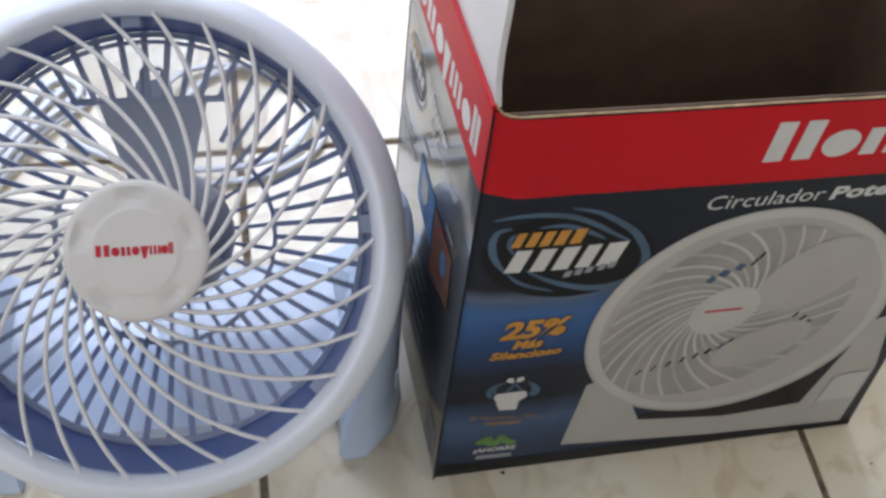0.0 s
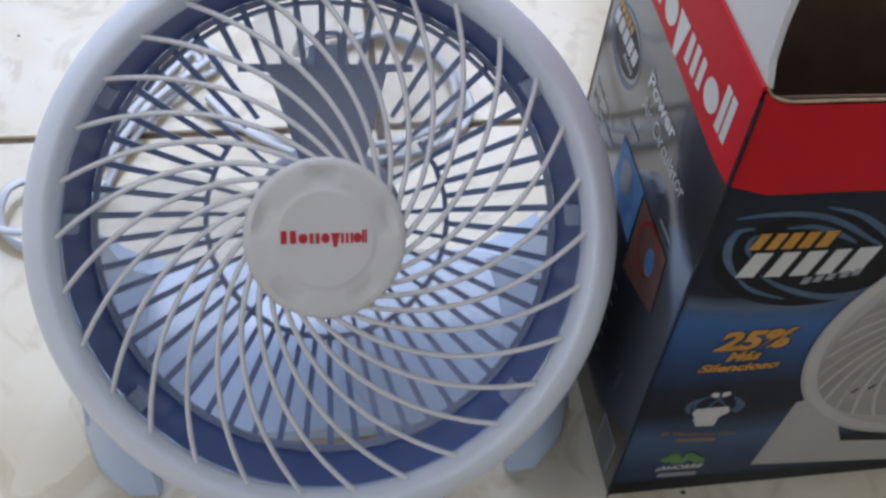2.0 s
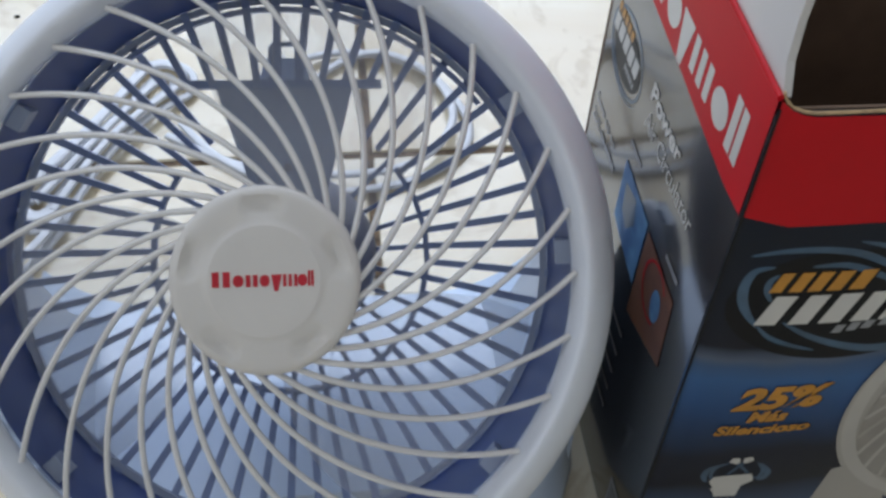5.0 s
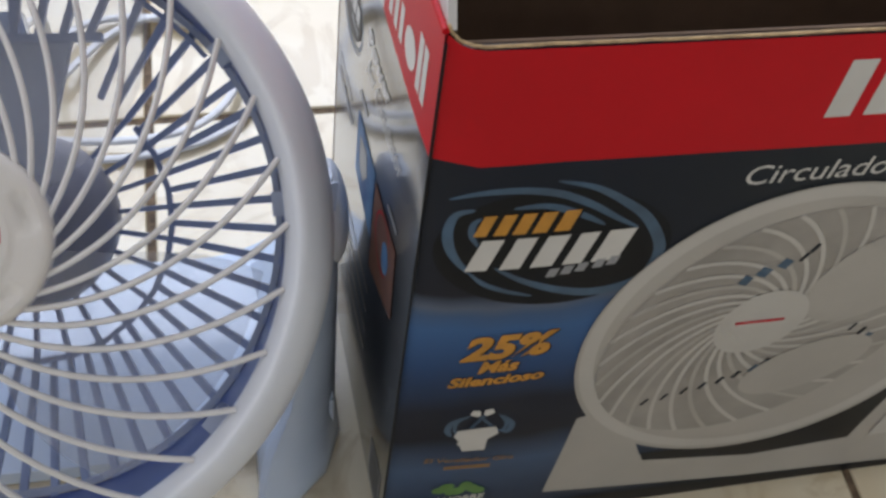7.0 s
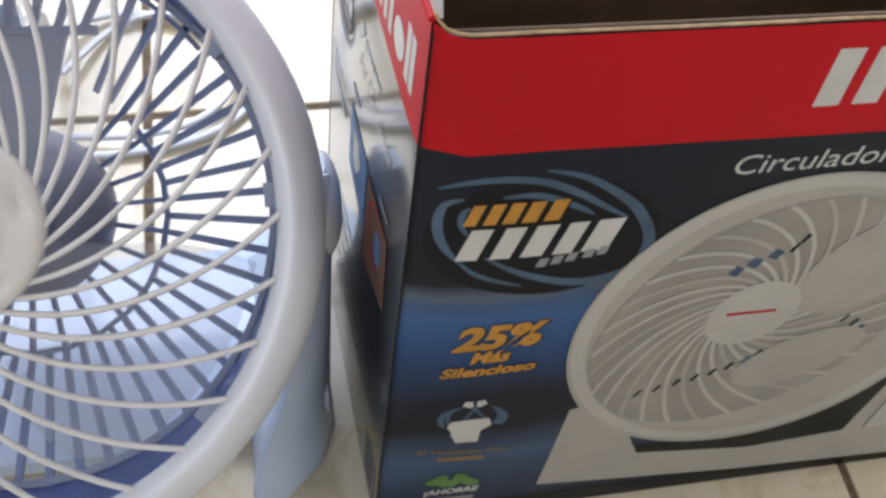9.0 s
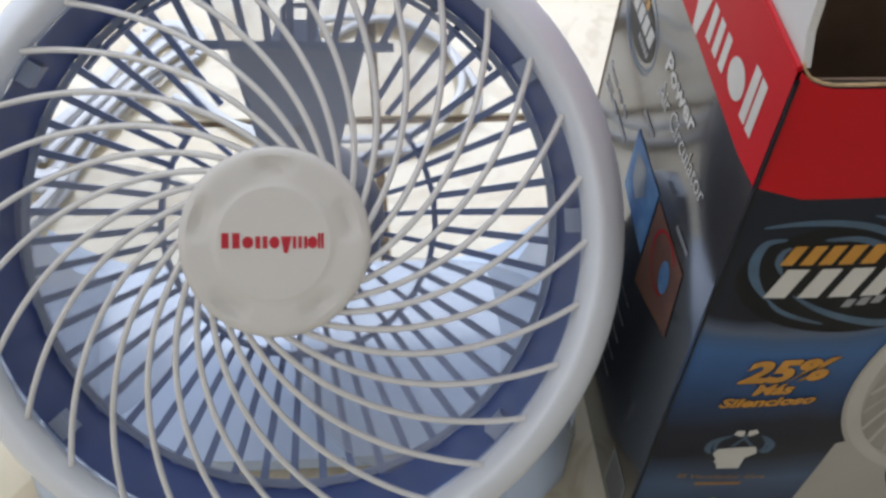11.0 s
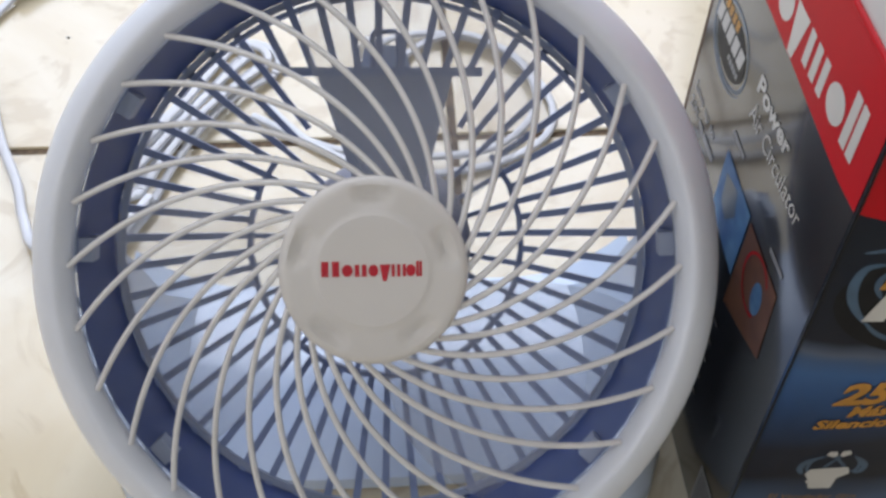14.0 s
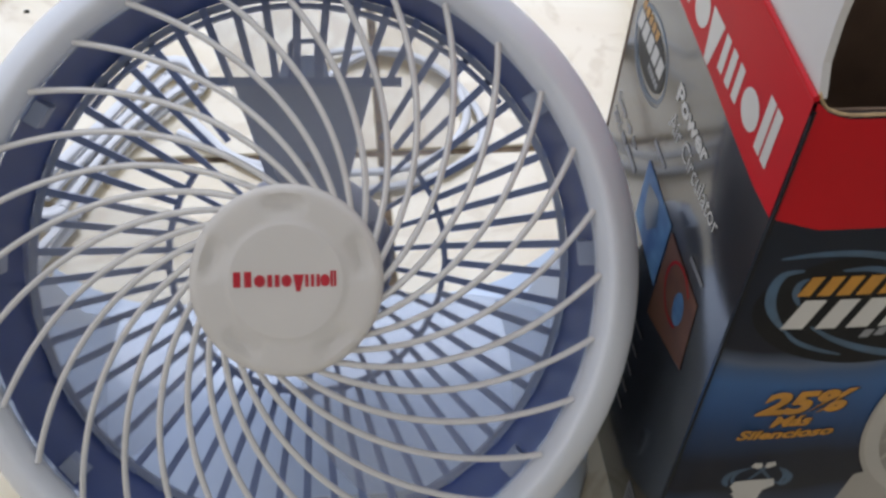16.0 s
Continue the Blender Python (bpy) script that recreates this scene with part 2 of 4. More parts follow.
def lathe(bm, profile, steps, place, closed=True, a0=0.0, a1=2 * math.pi):
    """Revolves (radius, depth) points; place maps (x, up, depth) to the world."""
    full = abs(a1 - a0 - 2 * math.pi) < 1e-6
    count = steps if full else steps + 1
    rings = []
    for i in range(count):
        a = a0 + (a1 - a0) * i / steps
        rings.append([bm.verts.new(place(r * math.cos(a), r * math.sin(a), d)) for r, d in profile])
    k = len(profile)
    for i in range(steps):
        p, q = rings[i], rings[(i + 1) % count]
        for j in range(k if closed else k - 1):
            bm.faces.new((p[j], p[(j + 1) % k], q[(j + 1) % k], q[j]))
    if not full and closed:
        bm.faces.new(rings[0])
        bm.faces.new(rings[-1])
    return rings


def spline(points, per=8):
    pts = [Vector(p) for p in points]
    out = []
    for i in range(len(pts) - 1):
        a, b, c, d = pts[max(i - 1, 0)], pts[i], pts[i + 1], pts[min(i + 2, len(pts) - 1)]
        for k in range(per):
            t = k / per
            out.append(0.5 * ((2 * b) + (c - a) * t + (2 * a - 5 * b + 4 * c - d) * t * t + (3 * b - a - 3 * c + d) * t ** 3))
    out.append(pts[-1])
    return out


def tube(bm, pts, rw, rh=None, sides=8, up=Vector((0, 0, 1))):
    """A tube of half-width rw and half-height rh along pts; up gives the height's direction."""
    rh = rh or rw
    rings = []
    for i, p in enumerate(pts):
        along = (pts[min(i + 1, len(pts) - 1)] - pts[max(i - 1, 0)]).normalized()
        side = along.cross(up).normalized()
        top = side.cross(along).normalized()
        rings.append([bm.verts.new(p + side * (rw * math.cos(2 * math.pi * k / sides)) + top * (rh * math.sin(2 * math.pi * k / sides))) for k in range(sides)])
    for a, b in zip(rings, rings[1:]):
        for k in range(sides):
            bm.faces.new((a[k], a[(k + 1) % sides], b[(k + 1) % sides], b[k]))
    bm.faces.new(rings[0])
    bm.faces.new(rings[-1])


def slab(bm, outline, lo, hi):
    """A flat plate from an outline; lo and hi map (u, v) to its two faces."""
    a, b = [bm.verts.new(lo(*p)) for p in outline], [bm.verts.new(hi(*p)) for p in outline]
    bm.faces.new(a)
    bm.faces.new(b)
    for i in range(len(a)):
        j = (i + 1) % len(a)
        bm.faces.new((a[i], a[j], b[j], b[i]))


def lettering(name, text, where, u, v, width, height, material, parent, slant=0.0, fat=0.0, label="", down=False):
    """Printed words: the built-in font laid on a panel; where(u, v) gives the place on it. down: the line runs along -v."""
    cu = bpy.data.curves.new("words", "FONT")
    cu.body, cu.offset, cu.extrude, cu.resolution_u = text, fat, 0.0, 3
    tmp = bpy.data.objects.new("words", cu)
    scene.collection.objects.link(tmp)
    me = bpy.data.meshes.new_from_object(tmp.evaluated_get(bpy.context.evaluated_depsgraph_get()))
    bpy.data.objects.remove(tmp)
    xs, ys = [p.co.x for p in me.vertices], [p.co.y for p in me.vertices]
    w, h, x0, y0 = max(xs) - min(xs), max(ys) - min(ys), min(xs), min(ys)
    for p in me.vertices:
        s, t = (p.co.x - x0) / w * width, (p.co.y - y0) / h * height
        s += slant * t
        p.co = where(u + t, v - s) if down else where(u + s, v + t)
    me.materials.clear()
    me.materials.append(material)
    me.name = name
    ob = new(name, me)
    ob.parent = parent
    ob.matrix_parent_inverse = parent.matrix_basis.inverted()
    if label:
        ob["label"] = label
    return ob


# ---- the room ----
X0, X1, Y0, Y1, H = -1.65, 1.65, -1.98, 1.65, 2.5
bm = bmesh.new()
box(bm, (X0 - 0.1, Y0 - 0.1, -0.06), (X1 + 0.1, Y1 + 0.1, -0.0016))
floor = tagged(part("floor", bm, GROUT, smooth=False), "cream glazed ceramic tiles with brown grout joints", "floor", kind="structure")
bm = bmesh.new()
box(bm, (-30, -30, -0.16), (30, 30, -0.08))
tagged(part("ground", bm, EARTH, smooth=False), "pale concrete yard outside the doorway", "ground", kind="structure")
for name, lo, hi in (("wall_east", (X1, Y0, 0.0), (X1 + 0.1, Y1, H)), ("wall_south", (X0 - 0.1, Y0 - 0.1, 0.0), (X1 + 0.1, Y0, H))):
    bm = bmesh.new()
    box(bm, lo, hi)
    tagged(part(name, bm, WALL, smooth=False), "plain white painted plaster wall", "wall", kind="structure")
# unseen opening, added so that the fill lamp has a gap to stand in
bm = bmesh.new()
for lo, hi in (((X0 - 0.1, Y0, 0.0), (X0, Y1, 0.9)), ((X0 - 0.1, Y0, 2.1), (X0, Y1, H)), ((X0 - 0.1, Y0, 0.9), (X0, -1.6, 2.1)), ((X0 - 0.1, -0.2, 0.9), (X0, Y1, 2.1))):
    box(bm, lo, hi)
tagged(part("wall_west", bm, WALL, smooth=False), "white wall with an added unseen opening for the fill lamp", "wall", kind="structure")
bm = bmesh.new()
for lo, hi in (((X0 - 0.1, Y1, 0.0), (-1.4, Y1 + 0.12, H)), ((0.7, Y1, 0.0), (X1 + 0.1, Y1 + 0.12, H)), ((-1.4, Y1, 2.4), (0.7, Y1 + 0.12, H))):
    box(bm, lo, hi)
tagged(part("wall_north", bm, WALL, smooth=False), "white wall with a wide open doorway", "wall", kind="structure")
bm = bmesh.new()
box(bm, (X0 - 0.1, Y0 - 0.1, H), (X1 + 0.1, Y1 + 0.12, H + 0.08))
tagged(part("ceiling", bm, CEIL, smooth=False), "plain white painted ceiling", "ceiling", kind="structure")


# ---- the maker's mark: nine plain shapes, (start, width, kind) as shares of its length ----
MARK = ((0.0, 0.178, "pair"), (0.203, 0.110, "oval"), (0.332, 0.118, "pair"), (0.468, 0.100, "oval"), (0.575, 0.118, "low_pair"), (0.695, 0.148, "fan"), (0.843, 0.094, "oval"), (0.943, 0.024, "bar"), (0.976, 0.024, "bar"))


def mark_shapes(kind, w, h):
    """Plain outlines that stand for one sign of the mark, in a field w by h."""
    if kind == "oval":
        return [[(w / 2 + w / 2 * math.cos(2 * math.pi * i / 24), h / 2 + h / 2 * math.sin(2 * math.pi * i / 24)) for i in range(24)]]
    if kind == "bar":
        return [[(0, 0), (w, 0), (w, h), (0, h)]]
    if kind == "fan":
        return [[(w * a, 0), (w * (a + 0.22), 0), (w * (a + 0.22), h), (w * a, h)] for a in (0.02, 0.39, 0.76)]
    if kind == "low_pair":
        return [[(w * 0.30, -0.38 * h), (w * 0.62, -0.38 * h), (w * 0.95, h), (w * 0.05, h)]]
    return [[(0, 0), (0.40 * w, 0), (0.40 * w, h), (0, h)], [(0.60 * w, 0), (w, 0), (w, h), (0.60 * w, h)]]


# ---- the fan ----
HUB_AT = Vector((-0.0489, -0.2538, 0.1984))
TURN = Matrix.Rotation(radians(-3.4), 3, "Z") @ Matrix.Rotation(radians(43.6), 3, "X") @ Matrix.Rotation(radians(1.1), 3, "Z")
RIGHT, UP, OUT = TURN @ Vector((1, 0, 0)), TURN @ Vector((0, 1, 0)), TURN @ Vector((0, 0, 1))


def head(x, u, d):
    """A place on the tilted fan head: to the side, up its face, and back from the hub's front."""
    return HUB_AT + RIGHT * x + UP * u - OUT * d


def build_fan():
    fan = thing("desk_fan", (-0.0495, -0.19, 0.0), "white plastic desk fan with spiral grille on pale blue stand", "fan")
    # front ring
    bm = bmesh.new()
    prof = [(0.1124, 0.0300), (0.1114, 0.0245), (0.1114, 0.0225), (0.1120, 0.0216), (0.1148, 0.0176), (0.1162, 0.0163), (0.1174, 0.0160), (0.1194, 0.0168), (0.1230, 0.0194), (0.1260, 0.0232), (0.1281, 0.0288),
            (0.1292, 0.0355), (0.1297, 0.0430), (0.1292, 0.0530), (0.1278, 0.0582), (0.1255, 0.0575), (0.1240, 0.0430), (0.1160, 0.0345)]
    lathe(bm, prof, 128, head)
    ring = part("front_ring", bm, WHITE, fan, "satin white rounded front ring")
    # inner shroud
    bm = bmesh.new()
    lathe(bm, [(0.1126, 0.0262), (0.1122, 0.0400), (0.1104, 0.0870), (0.1120, 0.0890), (0.1155, 0.0720), (0.1200, 0.0500), (0.1160, 0.0335)], 128, head)
    shroud = part("shroud", bm, BLUE, fan, "blue tinted inner shroud")
    bm = bmesh.new()
    lathe(bm, [(0.1074, 0.0872), (0.1100, 0.0858), (0.1106, 0.0895), (0.1074, 0.0900)], 128, head)
    part("shroud_rim", bm, PLATE, shroud, "grey blue rear rim")
    # inner side of the white ring, its bluish shade put in as pale blue
    bm = bmesh.new()
    lathe(bm, [(0.1112, 0.0248), (0.1122, 0.0242), (0.1122, 0.0300), (0.1116, 0.0296)], 128, head)
    part("shaded_ring_lip", bm, PALE, shroud, "inner side of the white ring, its shade painted pale blue")
    # clip tabs on the shroud wall
    for deg in (3, 34, 90, 147, 177, 221, 318):
        a = radians(deg)
        c, s = math.cos(a), math.sin(a)
        bm = bmesh.new()

        def at(r, w, d):
            return head(r * c - w * s, r * s + w * c, d)
        slab(bm, [(0.1070, 0.036), (0.1124, 0.034), (0.1118, 0.054), (0.1088, 0.052)], lambda r, d: at(r, -0.0045, d), lambda r, d: at(r, 0.0045, d))
        part("clip_tab", bm, PLATE, shroud)
    # spiral ribs
    count = 30
    for k in range(count):
        tip = radians(-0.56 + 12 * k)
        pts = []
        for i in range(29):
            s = (i / 28) ** 1.5
            r = 0.0260 + (0.1122 - 0.0260) * s
            a = tip - radians(94.3) * (1 - s ** 0.408)
            d = 0.0058 + 0.0154 * s ** 1.63
            pts.append(head(r * math.cos(a), r * math.sin(a), d))
        bm = bmesh.new()
        tube(bm, pts, 0.00118, 0.0019, 8, OUT)
        part("grille_rib", bm, RIB, fan)
    # hub cap with five thumb dents and a raised centre
    bm = bmesh.new()
    steps, rad = 120, [0.0, 0.008, 0.014, 0.0193, 0.0200, 0.0206, 0.0225, 0.0245, 0.0265, 0.0285, 0.0305, 0.0322, 0.0332, 0.0336, 0.0336]
    dep = [0.0, 0.0, 0.0, 0.0, 0.0001, 0.0006, 0.0007, 0.0008, 0.0009, 0.0010, 0.0012, 0.0017, 0.0028, 0.0045, 0.0100]
    rings = []
    for r, d in zip(rad[1:], dep[1:]):
        row = []
        for i in range(steps):
            a = 2 * math.pi * i / steps
            near = min(abs((a - radians(90 + 72 * q) + math.pi) % (2 * math.pi) - math.pi) for q in range(5))
            dent = 0.0027 * max(0.0, 1 - (near / 0.30) ** 2) * max(0.0, 1 - ((r - 0.0270) / 0.0036) ** 2)
            row.append(bm.verts.new(head(r * math.cos(a), r * math.sin(a), d + dent)))
        rings.append(row)
    mid = bm.verts.new(head(0, 0, 0))
    for i in range(steps):
        bm.faces.new((mid, rings[0][i], rings[0][(i + 1) % steps]))
        for p, q in zip(rings, rings[1:]):
            bm.faces.new((p[i], q[i], q[(i + 1) % steps], p[(i + 1) % steps]))
    bm.faces.new(rings[-1])
    hub = part("hub_cap", bm, HUB, fan, "warm white round hub cap with five dents")
    # the maker's mark as plain red shapes
    for (u, w, kind), tall in zip(MARK, (1.28, 1, 1, 1, 1, 1, 1, 1.28, 1.28)):
        for outline in mark_shapes(kind, w * 0.0353, 0.0042 * tall):
            bm = bmesh.new()
            slab(bm, [(-0.0180 + u * 0.0353 + a, -0.0018 + b) for a, b in outline], lambda a, b: head(a, b, 0.0002), lambda a, b: head(a, b, -0.00025))
            part("mark_shape", bm, REDINK, hub, smooth=False)
    # rear grille
    bm = bmesh.new()
    lathe(bm, [(0.1040, 0.0850), (0.1060, 0.0850), (0.1060, 0.0900), (0.1040, 0.0900)], 48, head, True, radians(38), radians(142))
    part("rear_outer_ring", bm, GREY, fan)
    ri, di = 0.0618, 0.1330
    bm = bmesh.new()
    lathe(bm, [(ri - 0.0012, di - 0.0015), (ri + 0.0012, di - 0.0015), (ri + 0.0012, di + 0.0035), (ri - 0.0012, di + 0.0035)], 18, head, True, radians(-219), radians(39))
    part("rear_inner_ring", bm, GREY, fan)
    bars = 54

    def bar(name, a, r0, d0, r1, d1, w0, w1):
        """A flat bar of the rear basket, from radius and depth to radius and depth."""
        c, s = math.cos(a), math.sin(a)
        lo = lambda r, w: head(r * c - w * s, r * s + w * c, d0 + (d1 - d0) * (r - r0) / (r1 - r0) - 0.0020)
        hi = lambda r, w: head(r * c - w * s, r * s + w * c, d0 + (d1 - d0) * (r - r0) / (r1 - r0) + 0.0026)
        bm = bmesh.new()
        slab(bm, [(r0, -w0), (r1, -w1), (r1, w1), (r0, w0)], lo, hi)
        part(name, bm, GREY, fan, smooth=False)

    for k in range(bars):
        a = 2 * math.pi * (k + 0.5) / bars
        c, s = math.cos(a), math.sin(a)
        if s > 0.80 and abs(c) < 0.50:
            bar("rear_bar", a, 0.0748 / s, 0.0885, 0.1105, 0.0870, 0.0014, 0.0016)
        else:
            bar("rear_bar", a, ri, di, 0.1105, 0.0870, 0.0013, 0.0016)
    for k in range(27):
        a = 2 * math.pi * (2 * k + 0.5) / bars
        if math.sin(a) < 0.72:
            bar("rear_spoke", a, 0.036, 0.1400, ri, di, 0.0010, 0.0011)
    # top bar, bracket plate and cord hook of the rear
    bm = bmesh.new()
    slab(bm, [(-0.0400, 0.0764), (0.0425, 0.0756), (0.0425, 0.0722), (-0.0400, 0.0730)], lambda a, b: head(a, b, 0.0860), lambda a, b: head(a, b, 0.0930))
    part("rear_cross_bar", bm, GREY, fan, smooth=False)
    bm = bmesh.new()
    slab(bm, [(-0.0258, 0.0729), (0.0302, 0.0725), (0.0165, 0.0200), (-0.0085, 0.0200)], lambda a, b: head(a, b, 0.0880), lambda a, b: head(a, b, 0.0950))
    part("switch_plate", bm, PLATE, fan, "slate blue tapered switch plate")
    bm = bmesh.new()
    lathe(bm, [(0.0003, 0.0864), (0.0016, 0.0867), (0.0019, 0.0882), (0.0003, 0.0882)], 16, lambda x, u, d: head(x + 0.003, u + 0.040, d))
    part("plate_screw", bm, DARK, fan)
    bm = bmesh.new()
    tube(bm, [head(a, b, 0.088) for a, b in ((-0.0028, 0.0750), (-0.0028, 0.0895), (-0.0018, 0.0908), (0.0070, 0.0908), (0.0080, 0.0895), (0.0080, 0.0750))], 0.0011, 0.0014, 8, OUT)
    part("cord_hook", bm, GREY, fan)
    bm = bmesh.new()
    slab(bm, [(-0.0085, 0.0750), (0.0130, 0.0750), (0.0105, 0.0855), (-0.0060, 0.0855)], lambda a, b: head(a, b, 0.0930), lambda a, b: head(a, b, 0.1020))
    part("cord_outlet", bm, PALE, fan)
    # motor
    bm = bmesh.new()
    lathe(bm, [(0.001, 0.060), (0.014, 0.060), (0.0165, 0.064), (0.0175, 0.112), (0.0320, 0.1180), (0.0370, 0.1230), (0.0388, 0.136), (0.0370, 0.158), (0.030, 0.166), (0.001, 0.167)], 48, head)
    part("motor_housing", bm, DARK, fan, "dark motor housing behind the hub")
    # three broad blades at rest round the motor shaft, see-through for their spinning veil
    for k in range(3):
        bm = bmesh.new()
        n, m = 10, 8
        top, low = [], []
        for i in range(n + 1):
            s = i / n
            r = 0.020 + 0.084 * s
            span = radians(40 + 34 * math.sin(math.pi * min(1, 0.25 + 0.6 * s)))
            lag = radians(120 * k + 64 + 16 * s)
            for rows, lift in ((top, 0.0), (low, 0.0009)):
                row = []
                for j in range(m + 1):
                    q = j / m
                    a = lag + span * (q - 0.5)
                    d = 0.052 + 0.020 * q + 0.003 * math.sin(math.pi * q) + lift
                    row.append(bm.verts.new(head(r * math.cos(a), r * math.sin(a), d)))
                rows.append(row)
        for i in range(n):
            for j in range(m):
                bm.faces.new((top[i][j], top[i + 1][j], top[i + 1][j + 1], top[i][j + 1]))
                bm.faces.new((low[i][j], low[i][j + 1], low[i + 1][j + 1], low[i + 1][j]))
        loop = [(i, 0) for i in range(n)] + [(n, j) for j in range(m)] + [(i, m) for i in range(n, 0, -1)] + [(0, j) for j in range(m, 0, -1)]
        for (i, j), (p, q) in zip(loop, loop[1:] + loop[:1]):
            bm.faces.new((top[i][j], low[i][j], low[p][q], top[p][q]))
        part("fan_blade", bm, BLADEVEIL, fan, "thin blade made see-through as the veil of its spin")
    # stand: floor plate, two feet with arms, and pivot caps
    cx, half = -0.0445, 0.1310
    bm = bmesh.new()
    nx, ny = 28, 14
    top, low = [], []
    for j in range(ny + 1):
        q = j / ny
        for rows, up in ((top, True), (low, False)):
            row = []
            for i in range(nx + 1):
                a = -half + 0.003 + (2 * half - 0.006) * i / nx
                e = max(0.0, (abs(a) - 0.068) / (half - 0.068))
                y = -0.116 + 0.010 * e * e - q * (0.1090 + 0.010 * e * e + 0.008 * max(0.0, 1 - (abs(a) / 0.080) ** 4))
                z = 0.010 + 0.011 * math.sin(math.pi * min(1.0, q * 0.92 + 0.04)) + 0.026 * e ** 2.2
                row.append(bm.verts.new((cx + a, y, z if up else 0.002)))
            rows.append(row)
    for j in range(ny):
        for i in range(nx):
            bm.faces.new((top[j][i], top[j][i + 1], top[j + 1][i + 1], top[j + 1][i]))
            bm.faces.new((low[j][i], low[j + 1][i], low[j + 1][i + 1], low[j][i + 1]))
    loop = [(j, 0) for j in range(ny)] + [(ny, i) for i in range(nx)] + [(j, nx) for j in range(ny, 0, -1)] + [(0, i) for i in range(nx, 0, -1)]
    for (j, i), (p, q) in zip(loop, loop[1:] + loop[:1]):
        bm.faces.new((top[j][i], low[j][i], low[p][q], top[p][q]))
    part("stand_plate", bm, PALE, fan, "pale blue glossy stand plate")
    levels = [(0.000, 0.092, 0.1310, -0.260, -0.120, 0.030), (0.003, 0.091, 0.1315, -0.261, -0.118, 0.030), (0.010, 0.092, 0.1308, -0.257, -0.122, 0.028), (0.024, 0.097, 0.1298, -0.247, -0.132, 0.024),
              (0.050, 0.107, 0.1296, -0.239, -0.148, 0.017), (0.090, 0.113, 0.1300, -0.232, -0.160, 0.012), (0.120, 0.119, 0.1310, -0.222, -0.170, 0.008), (0.138, 0.122, 0.1310, -0.216, -0.176, 0.007),
              (0.150, 0.124, 0.1305, -0.210, -0.183, 0.005), (0.157, 0.126, 0.1295, -0.203, -0.190, 0.003)]
    for s in (-1, 1):
        bm = bmesh.new()
        rows = []
        for z, xi, xo, yf, yb, cut in levels:
            k = 0.35 * (xo - xi)
            plan = [(xi, yb + 0.0), (xo - 0.004, yb), (xo, yb - 0.004), (xo, yf + cut * 1.3), (xo - cut * 0.30, yf + cut * 0.55), (xo - min(cut * 0.85, xo - xi - 0.006), yf + 0.001), (xi + 0.001, yf), (xi - 0.001, yf + 0.004), (xi, yf + 0.012), (xi, 0.5 * (yf + yb))]
            rows.append([bm.verts.new((cx + s * a, c, z)) for a, c in plan])
        n = len(rows[0])
        for p, q in zip(rows, rows[1:]):
            for i in range(n):
                bm.faces.new((p[i], p[(i + 1) % n], q[(i + 1) % n], q[i]))
        bm.faces.new(rows[0])
        bm.faces.new(rows[-1])
        part("stand_arm", bm, PALE, fan, "pale blue curved stand arm")
        bm = bmesh.new()
        lathe(bm, [(0.001, 0.0062), (0.010, 0.0056), (0.017, 0.0036), (0.0215, 0.0008), (0.0222, -0.001), (0.0222, -0.0035), (0.001, -0.0035)], 40, lambda a, b, d: Vector((cx + s * (half - 0.0005 + d), -0.195 + a, 0.132 + b)))
        part("pivot_cap", bm, WHITE, fan)
    return fan


build_fan()


# ---- the box ----
A0, A1 = Vector((0.0990, -0.2775, 0.0)), Vector((0.1106, -0.2680, 0.2892))
B0, B1 = Vector((0.3605, -0.2710, 0.0)), Vector((0.3690, -0.2670, 0.2850))
C0, C1 = Vector((0.0920, -0.1190, 0.0)), Vector((0.0990, -0.1190, 0.290))
D0, D1 = Vector((0.3540, -0.1190, 0.0)), Vector((0.3610, -0.1190, 0.288))


def panel_map(p0, p1, q0, q1, bulge, outward, lean=1.0):
    """A panel between two upright edges; u runs from p to q in metres, v up in metres, off away from the board."""
    wide, tall = (q0 - p0).length, (p1 - p0).length

    def where(u, v, off=0.0):
        s, t = u / wide, v / tall
        p = p0.lerp(p1, t).lerp(q0.lerp(q1, t), s)
        return p + outward * (off + bulge * math.sin(math.pi * min(1, max(0, s)) ** lean) * math.sin(math.pi * min(1, max(0, t))))
    return where


front = panel_map(A0, A1, B0, B1, 0.0065, Vector((0, -1, 0)), 0.55)
side = panel_map(A0, A1, C0, C1, 0.0015, Vector((-1, 0, 0)))


def sheet(bm, where, us, vs, off, thick):
    """A gridded board that follows its panel."""
    a = [[bm.verts.new(where(u, v, off)) for u in us] for v in vs]
    b = [[bm.verts.new(where(u, v, off - thick)) for u in us] for v in vs]
    for i in range(len(vs) - 1):
        for j in range(len(us) - 1):
            bm.faces.new((a[i][j], a[i][j + 1], a[i + 1][j + 1], a[i + 1][j]))
            bm.faces.new((b[i][j], b[i + 1][j], b[i + 1][j + 1], b[i][j + 1]))
    n, m = len(vs) - 1, len(us) - 1
    for i in range(n):
        bm.faces.new((a[i][0], a[i + 1][0], b[i + 1][0], b[i][0]))
        bm.faces.new((a[i][m], b[i][m], b[i + 1][m], a[i + 1][m]))
    for j in range(m):
        bm.faces.new((a[0][j], b[0][j], b[0][j + 1], a[0][j + 1]))
        bm.faces.new((a[n][j], a[n][j + 1], b[n][j + 1], b[n][j]))


